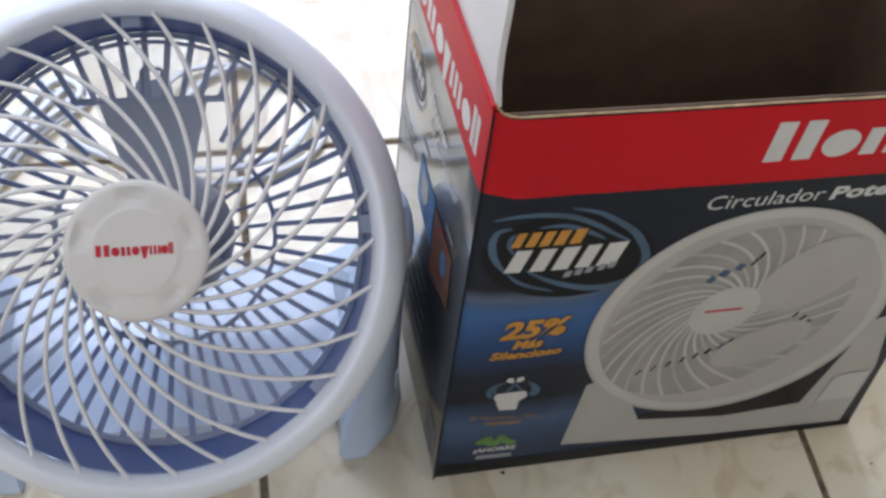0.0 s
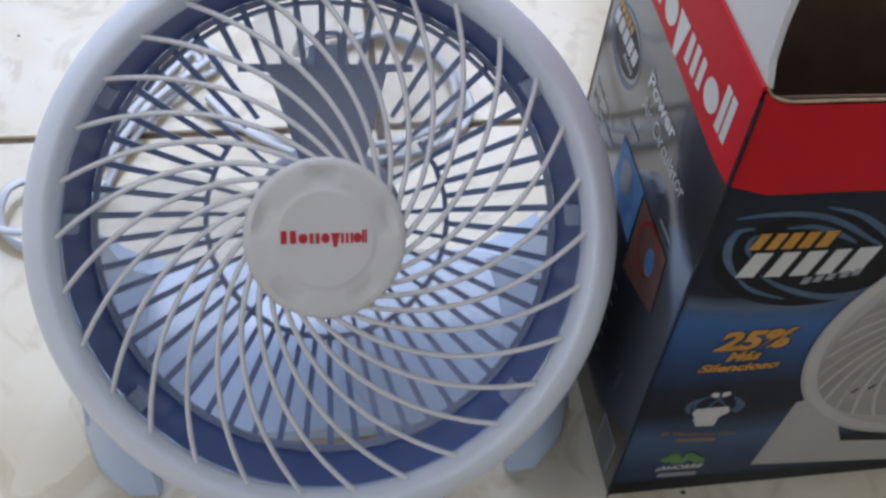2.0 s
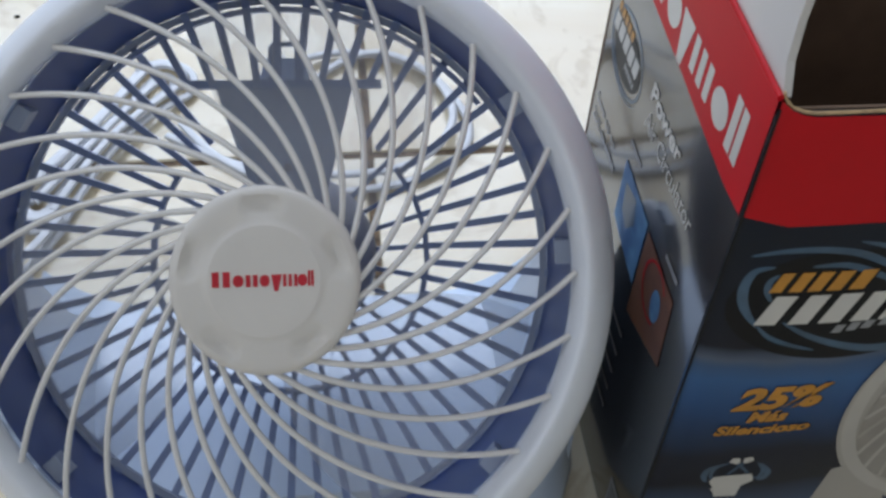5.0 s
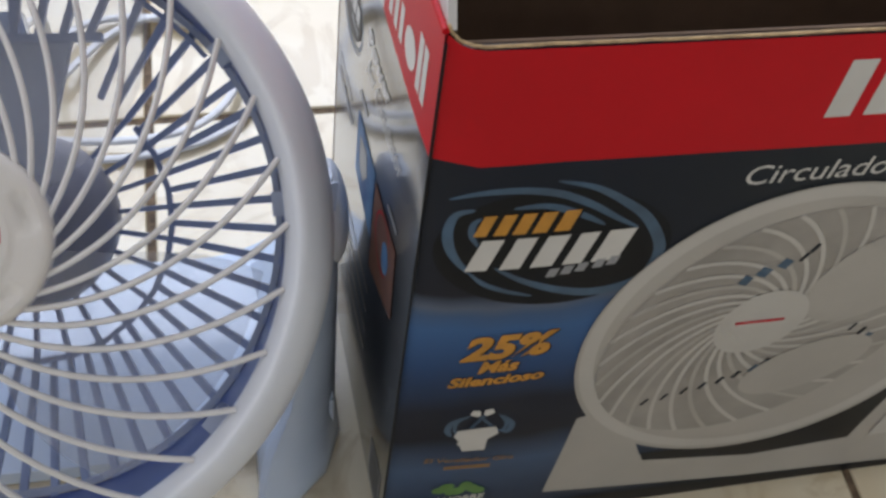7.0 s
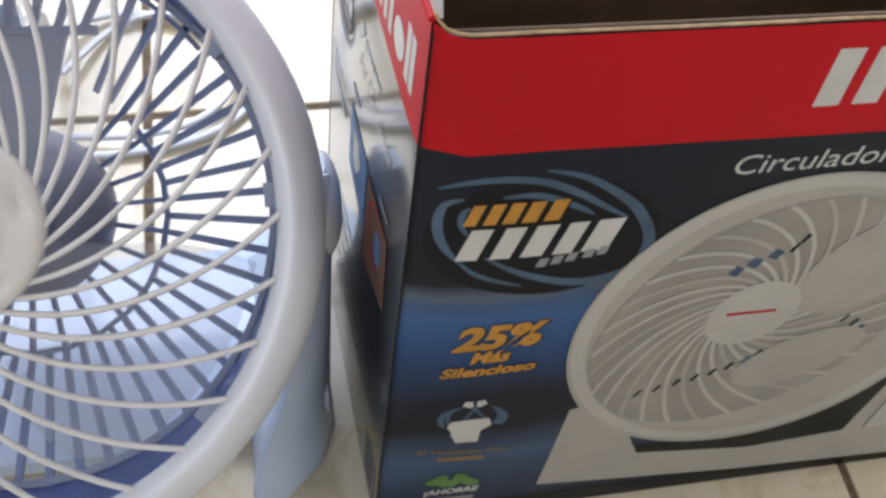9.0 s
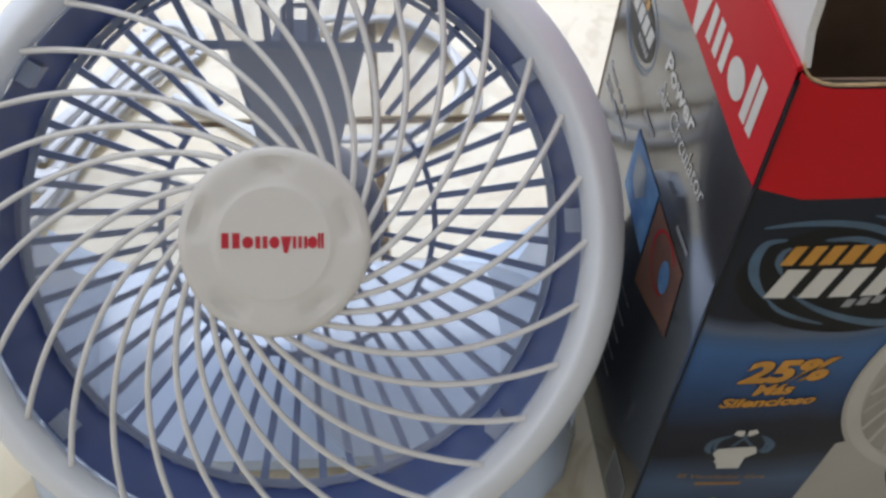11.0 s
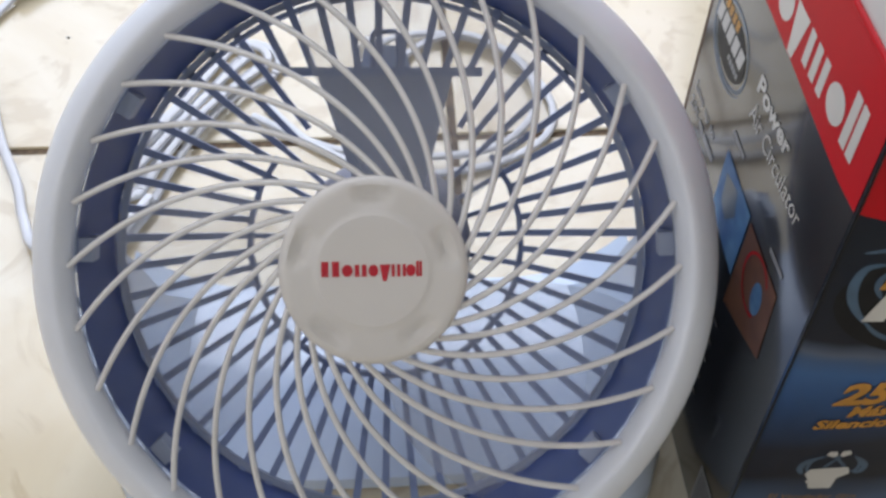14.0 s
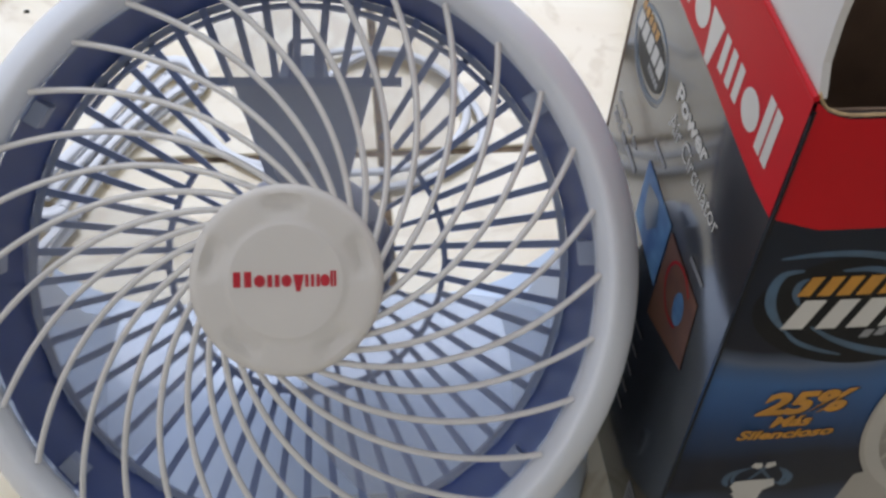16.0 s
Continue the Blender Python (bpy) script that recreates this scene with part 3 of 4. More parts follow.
def shape(name, where, outline, off, material, parent, label=""):
    """A flat printed shape on a panel, split fine enough to follow it."""
    bm = bmesh.new()
    f = bm.faces.new([bm.verts.new((u, v, 0)) for u, v in outline])
    bmesh.ops.triangulate(bm, faces=[f])
    for _ in range(2):
        long = [e for e in bm.edges if e.calc_length() > 0.03]
        if long:
            bmesh.ops.subdivide_edges(bm, edges=long, cuts=1)
            bmesh.ops.triangulate(bm, faces=bm.faces[:])
    for v in bm.verts:
        v.co = where(v.co.x, v.co.y, off)
    return part(name, bm, material, parent, label, smooth=False)


def ell(u, v, a, b, turn=0.0, n=48, t0=0.0, t1=360.0):
    c, s = math.cos(radians(turn)), math.sin(radians(turn))
    out = []
    for i in range(n):
        t = radians(t0 + (t1 - t0) * i / (n if t1 - t0 >= 360 else max(1, n - 1)))
        x, y = a * math.cos(t), b * math.sin(t)
        out.append((u + x * c - y * s, v + x * s + y * c))
    return out


def band(name, where, u, v, a, b, w, off, material, parent, turn=0.0, t0=0.0, t1=360.0, n=64, taper=False, label=""):
    """A printed elliptical stroke; taper thins it to both ends."""
    bm = bmesh.new()
    outer, inner = [], []
    for i in range(n + 1):
        k = math.sin(math.pi * i / n) if taper else 1.0
        t = t0 + (t1 - t0) * i / n
        outer.append(ell(u, v, a, b, turn, 1, t, t + 1)[0])
        inner.append(ell(u, v, a - w * (0.08 + 0.92 * k), b - w * (0.08 + 0.92 * k), turn, 1, t, t + 1)[0])
    o = [bm.verts.new(where(*p, off)) for p in outer]
    q = [bm.verts.new(where(*p, off)) for p in inner]
    for i in range(n):
        bm.faces.new((o[i], o[i + 1], q[i + 1], q[i]))
    return part(name, bm, material, parent, label, smooth=False)


def stroke(name, where, pts, w, off, material, parent):
    bm = bmesh.new()
    ps = [Vector((*p, 0)) for p in pts]
    rows = []
    for i, p in enumerate(ps):
        along = (ps[min(i + 1, len(ps) - 1)] - ps[max(i - 1, 0)]).normalized()
        nrm = Vector((-along.y, along.x, 0)) * w / 2
        rows.append((bm.verts.new(where(*(p + nrm).xy, off)), bm.verts.new(where(*(p - nrm).xy, off))))
    for a, b in zip(rows, rows[1:]):
        bm.faces.new((a[0], b[0], b[1], a[1]))
    return part(name, bm, material, parent, smooth=False)


def build_box():
    carton = thing("cardboard_box", (0.23, -0.195, 0.0), "glossy printed cardboard fan box, red band over navy, open top", "box")
    grid = lambda lo, hi, n: [lo + (hi - lo) * i / n for i in range(n + 1)]
    fw, sw, tall = (B0 - A0).length, (C0 - A0).length, (A1 - A0).length
    bm = bmesh.new()
    sheet(bm, front, [fw * (i / 24) ** 1.4 for i in range(25)], grid(0.0, tall - 0.0068, 16), 0.0, 0.003)
    face = part("front_panel", bm, NAVY, carton, "navy printed front panel with a blue glow")
    bm = bmesh.new()
    sheet(bm, side, grid(0.0018, sw, 8), grid(0.0, tall, 10), 0.0, 0.003)
    flank = part("side_panel", bm, BLACK, carton, "glossy black printed side panel")
    # edge crease
    bm = bmesh.new()
    tube(bm, [A0.lerp(A1, v) + Vector((-0.0004, -0.0012, 0)) for v in grid(0.0, 0.990, 12)], 0.00055, 0.00055, 8, Vector((0, 1, 0)))
    part("edge_crease", bm, INKBLACK, carton)
    # plain far walls, bottom, inner lining: brown darkened for the shade inside the box
    back = panel_map(D0, D1, C0, C1, 0.0, Vector((0, 1, 0)))
    right = panel_map(B0, B1, D0, D1, 0.0, Vector((1, 0, 0)))
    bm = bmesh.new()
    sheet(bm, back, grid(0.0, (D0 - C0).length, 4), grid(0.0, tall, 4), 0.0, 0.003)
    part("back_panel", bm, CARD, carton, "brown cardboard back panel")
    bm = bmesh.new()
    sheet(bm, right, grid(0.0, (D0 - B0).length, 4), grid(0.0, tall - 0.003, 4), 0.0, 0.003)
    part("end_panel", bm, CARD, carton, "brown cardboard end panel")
    bm = bmesh.new()
    slab(bm, [(A0.x + 0.003, A0.y + 0.003), (B0.x - 0.003, B0.y + 0.003), (D0.x - 0.003, D0.y - 0.003), (C0.x + 0.003, C0.y - 0.003)], lambda a, b: Vector((a, b, 0.001)), lambda a, b: Vector((a, b, 0.004)))
    part("bottom_panel", bm, CARD, carton)
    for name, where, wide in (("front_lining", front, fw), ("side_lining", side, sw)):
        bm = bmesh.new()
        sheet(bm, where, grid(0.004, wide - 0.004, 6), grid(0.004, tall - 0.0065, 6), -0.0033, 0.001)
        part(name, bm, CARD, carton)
    # raw front edge with a rounded bump at the corner
    bm = bmesh.new()
    rim = [(0.0004, tall + 0.0020), (0.0018, tall - 0.0010), (0.0044, tall - 0.0040), (0.0085, tall - 0.0058), (0.0125, tall - 0.0066)]
    rim += [(0.0125 + (fw - 0.0125) * i / 24, tall - 0.0064 + 0.0005 * noise.noise(Vector((i * 1.7, 0, 3)))) for i in range(1, 25)]
    tube(bm, [front(u, v, -0.0012) for u, v in rim], 0.0008, 0.0005, 6, Vector((0, 0, 1)))
    part("raw_edge", bm, KRAFT, carton, "torn raw cardboard edge")
    # standing white end flap
    bm = bmesh.new()
    fl = lambda u, v, off=0.0: side(u, min(v, tall), off) + Vector((0.030 * (v - tall), 0, v - tall))
    out = [(0.0012, tall), (0.0060, tall + 0.010), (0.0075, tall + 0.024), (0.0045, tall + 0.120), (0.030, tall + 0.140), (sw - 0.03, tall + 0.140), (sw - 0.004, tall + 0.125), (sw - 0.002, tall)]
    slab(bm, out, lambda u, v: fl(u, v, -0.0004), lambda u, v: fl(u, v, -0.0030))
    part("end_flap", bm, FLAP, carton, "white standing end flap", smooth=False)
    bm = bmesh.new()
    tube(bm, [side(u, tall, 0.0002) for u in grid(0.001, sw, 6)], 0.0013, 0.0013, 8)
    part("flap_crease", bm, RED, carton)

    # front print
    P = 0.00018
    low = [(0.0, 0.2400), (0.006, 0.2388), (0.0160, 0.2362), (0.045, 0.2376), (0.095, 0.2374), (fw, 0.2335)]
    top = [(0.0, tall - 0.0002), (0.0044, tall - 0.0042), (0.0085, tall - 0.0060), (0.0125, tall - 0.0068), (fw, tall - 0.0068)]
    level = lambda line, u: float(np.interp(u, [p[0] for p in line], [p[1] for p in line]))
    bm = bmesh.new()
    us = sorted({fw * (i / 24) ** 1.4 for i in range(25)} | {fw * ((i + 0.5) / 24) ** 1.4 for i in range(12)} | {p[0] for p in low + top})
    rows = [[bm.verts.new(front(u, level(low, u) + (level(top, u) - level(low, u)) * k / 8, 1.6 * P)) for u in us] for k in range(9)]
    for a, b in zip(rows, rows[1:]):
        for i in range(len(us) - 1):
            bm.faces.new((a[i], a[i + 1], b[i + 1], b[i]))
    part("red_band", bm, RED, face, "red printed band")
    word = lambda *a, **k: lettering(*a, **k)
    f1 = lambda u, v: front(u, v, 2 * P)
    for u, w, h, kind in ((0.1310, 0.0235, 0.0235, "pair"), (0.1578, 0.0186, 0.0165, "oval"), (0.1790, 0.0200, 0.0165, "pair"), (0.2015, 0.0175, 0.0165, "oval"), (0.2210, 0.0190, 0.0165, "low_pair")):
        for outline in mark_shapes(kind, w, h):
            shape("mark_shape", front, [(u + a + 0.12 * b, 0.2494 + b) for a, b in outline], 2.6 * P, WHITEINK, face)
    # oval emblem: dark ground, sweeping strokes, and blocks for its signs
    shape("emblem_halo", front, ell(0.0475, 0.1960, 0.0430, 0.0290, -4), 0.6 * P, INKBLACK, face)

    def sweep(points, wide, ink, off):
        """A brush stroke on the front panel, swelling in the middle."""
        pts = [p.xy for p in spline([(*p, 0) for p in points], 6)]
        bm = bmesh.new()
        rows = []
        for i, p in enumerate(pts):
            along = (pts[min(i + 1, len(pts) - 1)] - pts[max(i - 1, 0)]).normalized()
            half = wide * (0.10 + 0.90 * math.sin(math.pi * i / (len(pts) - 1)) ** 0.6) / 2
            rows.append((bm.verts.new(front(p.x - along.y * half, p.y + along.x * half, off)), bm.verts.new(front(p.x + along.y * half, p.y - along.x * half, off))))
        for a, b in zip(rows, rows[1:]):
            bm.faces.new((a[0], b[0], b[1], a[1]))
        part("emblem_swirl", bm, ink, face, smooth=False)

    sweep([(0.0075, 0.2218), (0.0180, 0.2244), (0.0310, 0.2253), (0.0446, 0.2233), (0.0572, 0.2173), (0.0682, 0.2097), (0.0765, 0.2045)], 0.0032, STEEL, P)
    sweep([(0.0436, 0.2289), (0.0576, 0.2249), (0.0710, 0.2161), (0.0800, 0.2072), (0.0868, 0.1930), (0.0846, 0.1800), (0.0766, 0.1741), (0.0640, 0.1722), (0.0508, 0.1752), (0.0380, 0.1808), (0.0272, 0.1880)], 0.0046, STEEL, P)
    sweep([(0.0172, 0.2167), (0.0108, 0.2145), (0.0088, 0.2072), (0.0100, 0.1990), (0.0134, 0.1920), (0.0188, 0.1850)], 0.0038, STEEL, P)
    sweep([(0.0182, 0.1860), (0.0240, 0.1800), (0.0325, 0.1756), (0.0430, 0.1722)], 0.0022, STEEL, 1.5 * P)
    sweep([(0.0196, 0.2130), (0.0172, 0.2100), (0.0172, 0.2047), (0.0200, 0.1991)], 0.0026, STEEL, 1.5 * P)
    sweep([(0.0300, 0.2170), (0.0420, 0.2176), (0.0540, 0.2130), (0.0640, 0.2070)], 0.0030, STEEL, 1.2 * P)
    rise = lambda pts: [(u + (0.30 * b) + a, v + b + 0.045 * a) for u, v, a, b in pts]
    for ink, off, d in ((INKBLACK, 2.4 * P, 0.0007), (None, 3 * P, 0.0)):
        for a, w in ((0.0, 0.0044), (0.0068, 0.0046), (0.0134, 0.0048), (0.0203, 0.0052), (0.0280, 0.0056)):
            shape("emblem_block", front, rise([(0.0176 + d, 0.2043 - d, p, q) for p, q in ((a, 0), (a + w, 0), (a + w, 0.0098), (a, 0.0098))]), off, ink or GOLD, face)
        for a, w in ((0.0, 0.0078), (0.0122, 0.0074), (0.0232, 0.0080), (0.0348, 0.0070), (0.0452, 0.0098)):
            shape("emblem_block", front, rise([(0.0165 + d, 0.1868 - d, p, q) for p, q in ((a, 0), (a + w, 0), (a + w, 0.0155), (a, 0.0155))]), off, ink or WHITEINK, face)
    for a in (0.0, 0.0052, 0.0104, 0.0166, 0.0216):
        shape("emblem_block", front, [(u, v + 0.16 * a) for u, v in rise([(0.0462, 0.1822, p, q) for p, q in ((a, 0), (a + 0.0036, 0), (a + 0.0036, 0.0044), (a, 0.0044))])], 3 * P, GREYINK, face)
    # words
    for off, col, d in ((2 * P, INKBLACK, 0.0007), (3 * P, GOLD, 0.0)):
        where = lambda u, v, o=off: front(u, v + 0.085 * (u - 0.02), o)
        word("lettering", "25%", where, 0.0208 + d, 0.1338 - d, 0.0335, 0.0152, col, face, slant=0.22, fat=0.05)
        word("lettering", "Más", where, 0.0288 + d, 0.1254 - d, 0.0150, 0.0076, col, face, slant=0.22, fat=0.04)
        word("lettering", "Silencioso", where, 0.0178 + d, 0.1172 - d, 0.0375, 0.0066, col, face, slant=0.22, fat=0.04)
    word("lettering", "Circulador", f1, 0.1100, 0.2208, 0.0600, 0.0088, WHITEINK, face, slant=0.2)
    word("lettering", "Potente", f1, 0.1738, 0.2200, 0.0530, 0.0088, WHITEINK, face, slant=0.2, fat=0.035)
    # small emblem of a cup-like figure with crossed arrows
    for pts in (((0.0297, 0.0955), (0.0232, 0.0914), (0.0218, 0.0855), (0.0238, 0.0810)), ((0.0434, 0.0950), (0.0484, 0.0880), (0.0476, 0.0822), (0.0448, 0.0828))):
        sweep(pts, 0.0030, STEEL, P)
        sweep([(0.036 + (u - 0.036) * 0.8, v + 0.001) for u, v in pts], 0.0016, STEEL, P)
    shape("icon_figure", front, [(0.0262, 0.0852), (0.0330, 0.0862), (0.0420, 0.0868), (0.0438, 0.0812), (0.0396, 0.0772), (0.0394, 0.0684), (0.0298, 0.0686), (0.0284, 0.0730), (0.0268, 0.0748), (0.0276, 0.0765), (0.0250, 0.0812)], 2 * P, WHITEINK, face)
    for a, b in (((0.0314, 0.0868), (0.0376, 0.0990)), ((0.0402, 0.0872), (0.0318, 0.0985))):
        stroke("icon_stroke", front, [a, b], 0.0015, 2 * P, STEEL, face)
        tipv = (Vector(b) - Vector(a)).normalized()
        flat = Vector((-tipv.y, tipv.x))
        shape("icon_arrow", front, [tuple(Vector(b) + tipv * x + flat * y) for x, y in ((-0.0030, -0.0010), (-0.0030, 0.0010), (0.0002, 0.0024), (0.0022, 0.0), (0.0002, -0.0024))], 3 * P, WHITEINK, face)
    word("lettering", "El Ventilador Gira", lambda u, v: front(u, v - 0.06 * (u - 0.0145), 2 * P), 0.0145, 0.0605, 0.0390, 0.0036, OCHRE, face, slant=0.15, fat=0.02)
    stroke("unreadable_line", front, [(0.0236, 0.0552), (0.0440, 0.0544)], 0.0030, 2 * P, OCHRE, face)
    for k in range(7):
        cu, cv = 0.0240 + 0.0029 * k, 0.0352 + 0.0030 * math.sin(1.9 * k)
        shape("green_leaf_mark", front, ell(cu, cv, 0.0036, 0.0030, 25 * k, 14), (2 + 0.1 * k) * P, GREEN, face)
    word("lettering", "¡AHORRE", f1, 0.0205, 0.0225, 0.0245, 0.0058, WHITEINK, face, slant=0.1, fat=0.04)
    stroke("unreadable_line", front, [(0.0230, 0.0180), (0.0440, 0.0176)], 0.0044, 2 * P, GREYINK, face)

    # printed photograph of the fan
    cu, cv = 0.1537, 0.1306
    shape("photo_stand", front, [(0.0730, 0.0215), (0.0765, 0.0860), (0.0950, 0.0930), (0.1135, 0.0460), (0.2180, 0.0340), (0.2380, 0.1130), (0.2480, 0.1160), (0.2570, 0.0640), (0.2540, 0.0060), (0.1700, 0.0105)], P, PHOTO, face)
    shape("photo_gap", front, [(0.1135, 0.0478), (0.1160, 0.0405), (0.1703, 0.0312), (0.2185, 0.0345), (0.2290, 0.0850), (0.1964, 0.0560), (0.1804, 0.0436), (0.1408, 0.0388)], 2 * P, INKBLACK, face)
    shape("base_line", front, [(0.0, 0.0005), (fw, 0.0005), (fw, 0.0045), (0.0930, 0.0120), (0.0, 0.0130)], 2 * P, INKBLACK, face)
    shape("photo_ring", front, ell(cu, cv, 0.0850, 0.0882, 34, 72), 3 * P, PHOTO, face)
    band("photo_ring_light", front, cu - 0.0005, cv + 0.0010, 0.0830, 0.0864, 0.0060, 3.5 * P, PHOTOLIT, face, 34)
    iu, iv, ia, ib, it = 0.1455, 0.1350, 0.0735, 0.0640, 52
    shape("photo_hollow", front, ell(iu, iv, ia, ib, it, 64), 4 * P, PHOTODARK, face)
    hu, hv = 0.1409, 0.1421
    c, sn = math.cos(radians(it)), math.sin(radians(it))
    for k in range(30):
        pts = []
        for i in range(13):
            s = i / 12
            a = radians(12 * k) - radians(94) * (1 - (0.06 + 0.94 * s) ** 0.42)
            r = 0.23 + 0.77 * s
            x, y = ia * r * math.cos(a), ib * r * math.sin(a)
            pts.append((hu + (iu - hu) * s * s + x * c - y * sn, hv + (iv - hv) * s * s + x * sn + y * c))
        stroke("photo_rib", front, pts, 0.0019, 5 * P, PHOTOLIT if k % 3 else PHOTO, face)
    for k, (u, v, w, ink) in enumerate(((0.1262, 0.1700, 0.0042, STEEL), (0.1325, 0.1738, 0.0050, STEEL), (0.1400, 0.1774, 0.0046, STEEL), (0.1468, 0.1800, 0.0018, NAVY), (0.1498, 0.1845, 0.0018, NAVY), (0.1040, 0.0940, 0.0014, NAVY), (0.1120, 0.0962, 0.0014, NAVY), (0.1200, 0.0988, 0.0016, NAVY),
                                        (0.1275, 0.1010, 0.0016, NAVY), (0.1345, 0.1034, 0.0020, NAVY), (0.1410, 0.1062, 0.0022, NAVY), (0.1480, 0.1090, 0.0032, STEEL), (0.1520, 0.1130, 0.0022, NAVY), (0.1850, 0.1300, 0.0016, NAVY), (0.1905, 0.1262, 0.0020, NAVY), (0.1945, 0.1215, 0.0034, STEEL))):
        stroke("photo_slot", front, [(u - 0.0012, v - 0.0022), (u + 0.0012, v + 0.0022)], w, 5.4 * P, ink, face)
    shape("photo_blade", front, ell(0.1850, 0.1640, 0.0330, 0.0235, 40, 32), 5.6 * P, PHOTO, face)
    shape("photo_blade", front, ell(0.1720, 0.1060, 0.0290, 0.0165, 22, 32), 5.6 * P, PHOTO, face)
    shape("photo_hub", front, ell(hu, hv, 0.0200, 0.0185, 52, 40), 6 * P, PHOTOLIT, face)
    stroke("photo_mark", front, [(0.1294, 0.1436), (0.1506, 0.1428)], 0.0016, 7 * P, REDINK, face)
    # scrambled square label on the printed stand
    shape("pale_label", front, [(0.2290, 0.0340), (0.2535, 0.0340), (0.2545, 0.0610), (0.2330, 0.0600)], 4 * P, PHOTOLIT, face, "pale square label")

    # side print: u runs back from the front edge
    S = 0.00015
    shape("red_band", side, [(0.0018, 0.2382), (0.018, 0.2374), (0.031, 0.2384), (0.071, 0.2414), (0.101, 0.2424), (sw, 0.2430), (sw, tall - 0.001), (0.0018, tall - 0.001)], S, RED, flank, "red printed band")
    s1 = lambda u, v: side(sw - u, v, 2 * S)
    mirror = lambda u, v, off=0.0: side(sw - u, v, off)
    for u, w, h, kind in ((0.0020, 0.0165, 0.0225, "pair"), (0.0215, 0.0152, 0.0150, "oval"), (0.0405, 0.0150, 0.0150, "pair"), (0.0600, 0.0150, 0.0150, "oval"), (0.0757, 0.0140, 0.0150, "low_pair"), (0.0915, 0.0210, 0.0150, "fan"), (0.1155, 0.0150, 0.0150, "oval"), (0.1328, 0.0050, 0.0225, "bar"), (0.1392, 0.0050, 0.0225, "bar")):
        for outline in mark_shapes(kind, w, h):
            shape("mark_shape", mirror, [(u + a, 0.2478 + b) for a, b in outline], 2 * S, WHITEINK, flank)
    band("emblem_swirl", mirror, 0.0327, 0.2045, 0.0246, 0.0185, 0.0024, S, STEEL, flank, 0, 20, 330, taper=True)
    band("emblem_swirl", mirror, 0.0345, 0.2040, 0.0215, 0.0160, 0.0020, S, STEEL, flank, 0, 180, 420, taper=True)
    shape("emblem_ground", mirror, ell(0.0330, 0.2050, 0.0195, 0.0130), 1.5 * S, INKBLACK, flank)
    for k in range(5):
        shape("emblem_block", mirror, [(0.0125 + 0.0050 * k + a + 0.2 * b, 0.2135 + b) for a, b in ((0, 0), (0.0036, 0), (0.0036, 0.0050), (0, 0.0050))], 2 * S, GOLD, flank)
        shape("emblem_block", mirror, [(0.0105 + 0.0078 * k + a + 0.2 * b, 0.2038 + b) for a, b in ((0, 0), (0.0062, 0), (0.0062, 0.0086), (0, 0.0086))], 2 * S, WHITEINK, flank)
        shape("emblem_block", mirror, [(0.0330 + 0.0030 * k + a + 0.2 * b, 0.1980 + b) for a, b in ((0, 0), (0.0022, 0), (0.0022, 0.0032), (0, 0.0032))], 2 * S, GREYINK, flank)
    lettering("lettering", "Power", s1, 0.0675, 0.2118, 0.0385, 0.0088, WHITEINK, flank, slant=0.05, fat=0.03)
    lettering("lettering", "Air Circulator", s1, 0.0680, 0.1988, 0.0610, 0.0088, WHITEINK, flank, slant=0.05)
    lettering("lettering", "Save up to", s1, 0.0085, 0.1580, 0.0345, 0.0064, GREYINK, flank, fat=0.02)
    lettering("lettering", "20%", s1, 0.0075, 0.1490, 0.0130, 0.0060, GREYINK, flank, fat=0.02)
    for v, u0, u1, wide in ((0.1520, 0.0225, 0.0300, 0.0034), (0.1524, 0.0320, 0.0480, 0.0034), (0.1821, 0.0600, 0.0755, 0.0024), (0.1757, 0.1180, 0.1328, 0.0024)):
        stroke("unreadable_line", mirror, [(u0, v), (u1, v)], wide, 2 * S, GREYINK, flank)
    shape("blue_picture", mirror, [(0.0600, 0.1718), (0.0960, 0.1700), (0.0962, 0.1330), (0.0605, 0.1390)], 2 * S, SKYBLUE, flank, "printed blue picture square")
    shape("picture_spot", mirror, [(0.066, 0.1640), (0.080, 0.1670), (0.084, 0.1560), (0.076, 0.1460), (0.068, 0.1500)], 3 * S, STEEL, flank)
    shape("brown_picture", mirror, [(0.0978, 0.1685), (0.1340, 0.1660), (0.1375, 0.1300), (0.0975, 0.1180)], 2 * S, CLAY, flank, "printed brown picture square")
    shape("picture_spot", mirror, ell(0.1215, 0.1490, 0.0050, 0.0085), 3 * S, SKYBLUE, flank)
    band("picture_swirl", mirror, 0.1170, 0.1520, 0.0130, 0.0150, 0.0014, 3.5 * S, RED, flank, 0, 40, 300)
    for k in range(5):
        stroke("unreadable_line", mirror, [(0.045 + 0.003 * k, 0.102 - 0.013 * k), (0.100, 0.102 - 0.013 * k)], 0.0018, 2 * S, GREYINK, flank)
    shape("pale_label", mirror, [(0.128, 0.006), (0.150, 0.006), (0.150, 0.034), (0.128, 0.034)], 2 * S, GREYINK, flank)
    for k in range(7):
        stroke("unreadable_line", mirror, [(0.130, 0.009 + 0.0035 * k), (0.148, 0.009 + 0.0035 * k)], 0.0012, 3 * S, INKBLACK, flank)
    return carton


build_box()


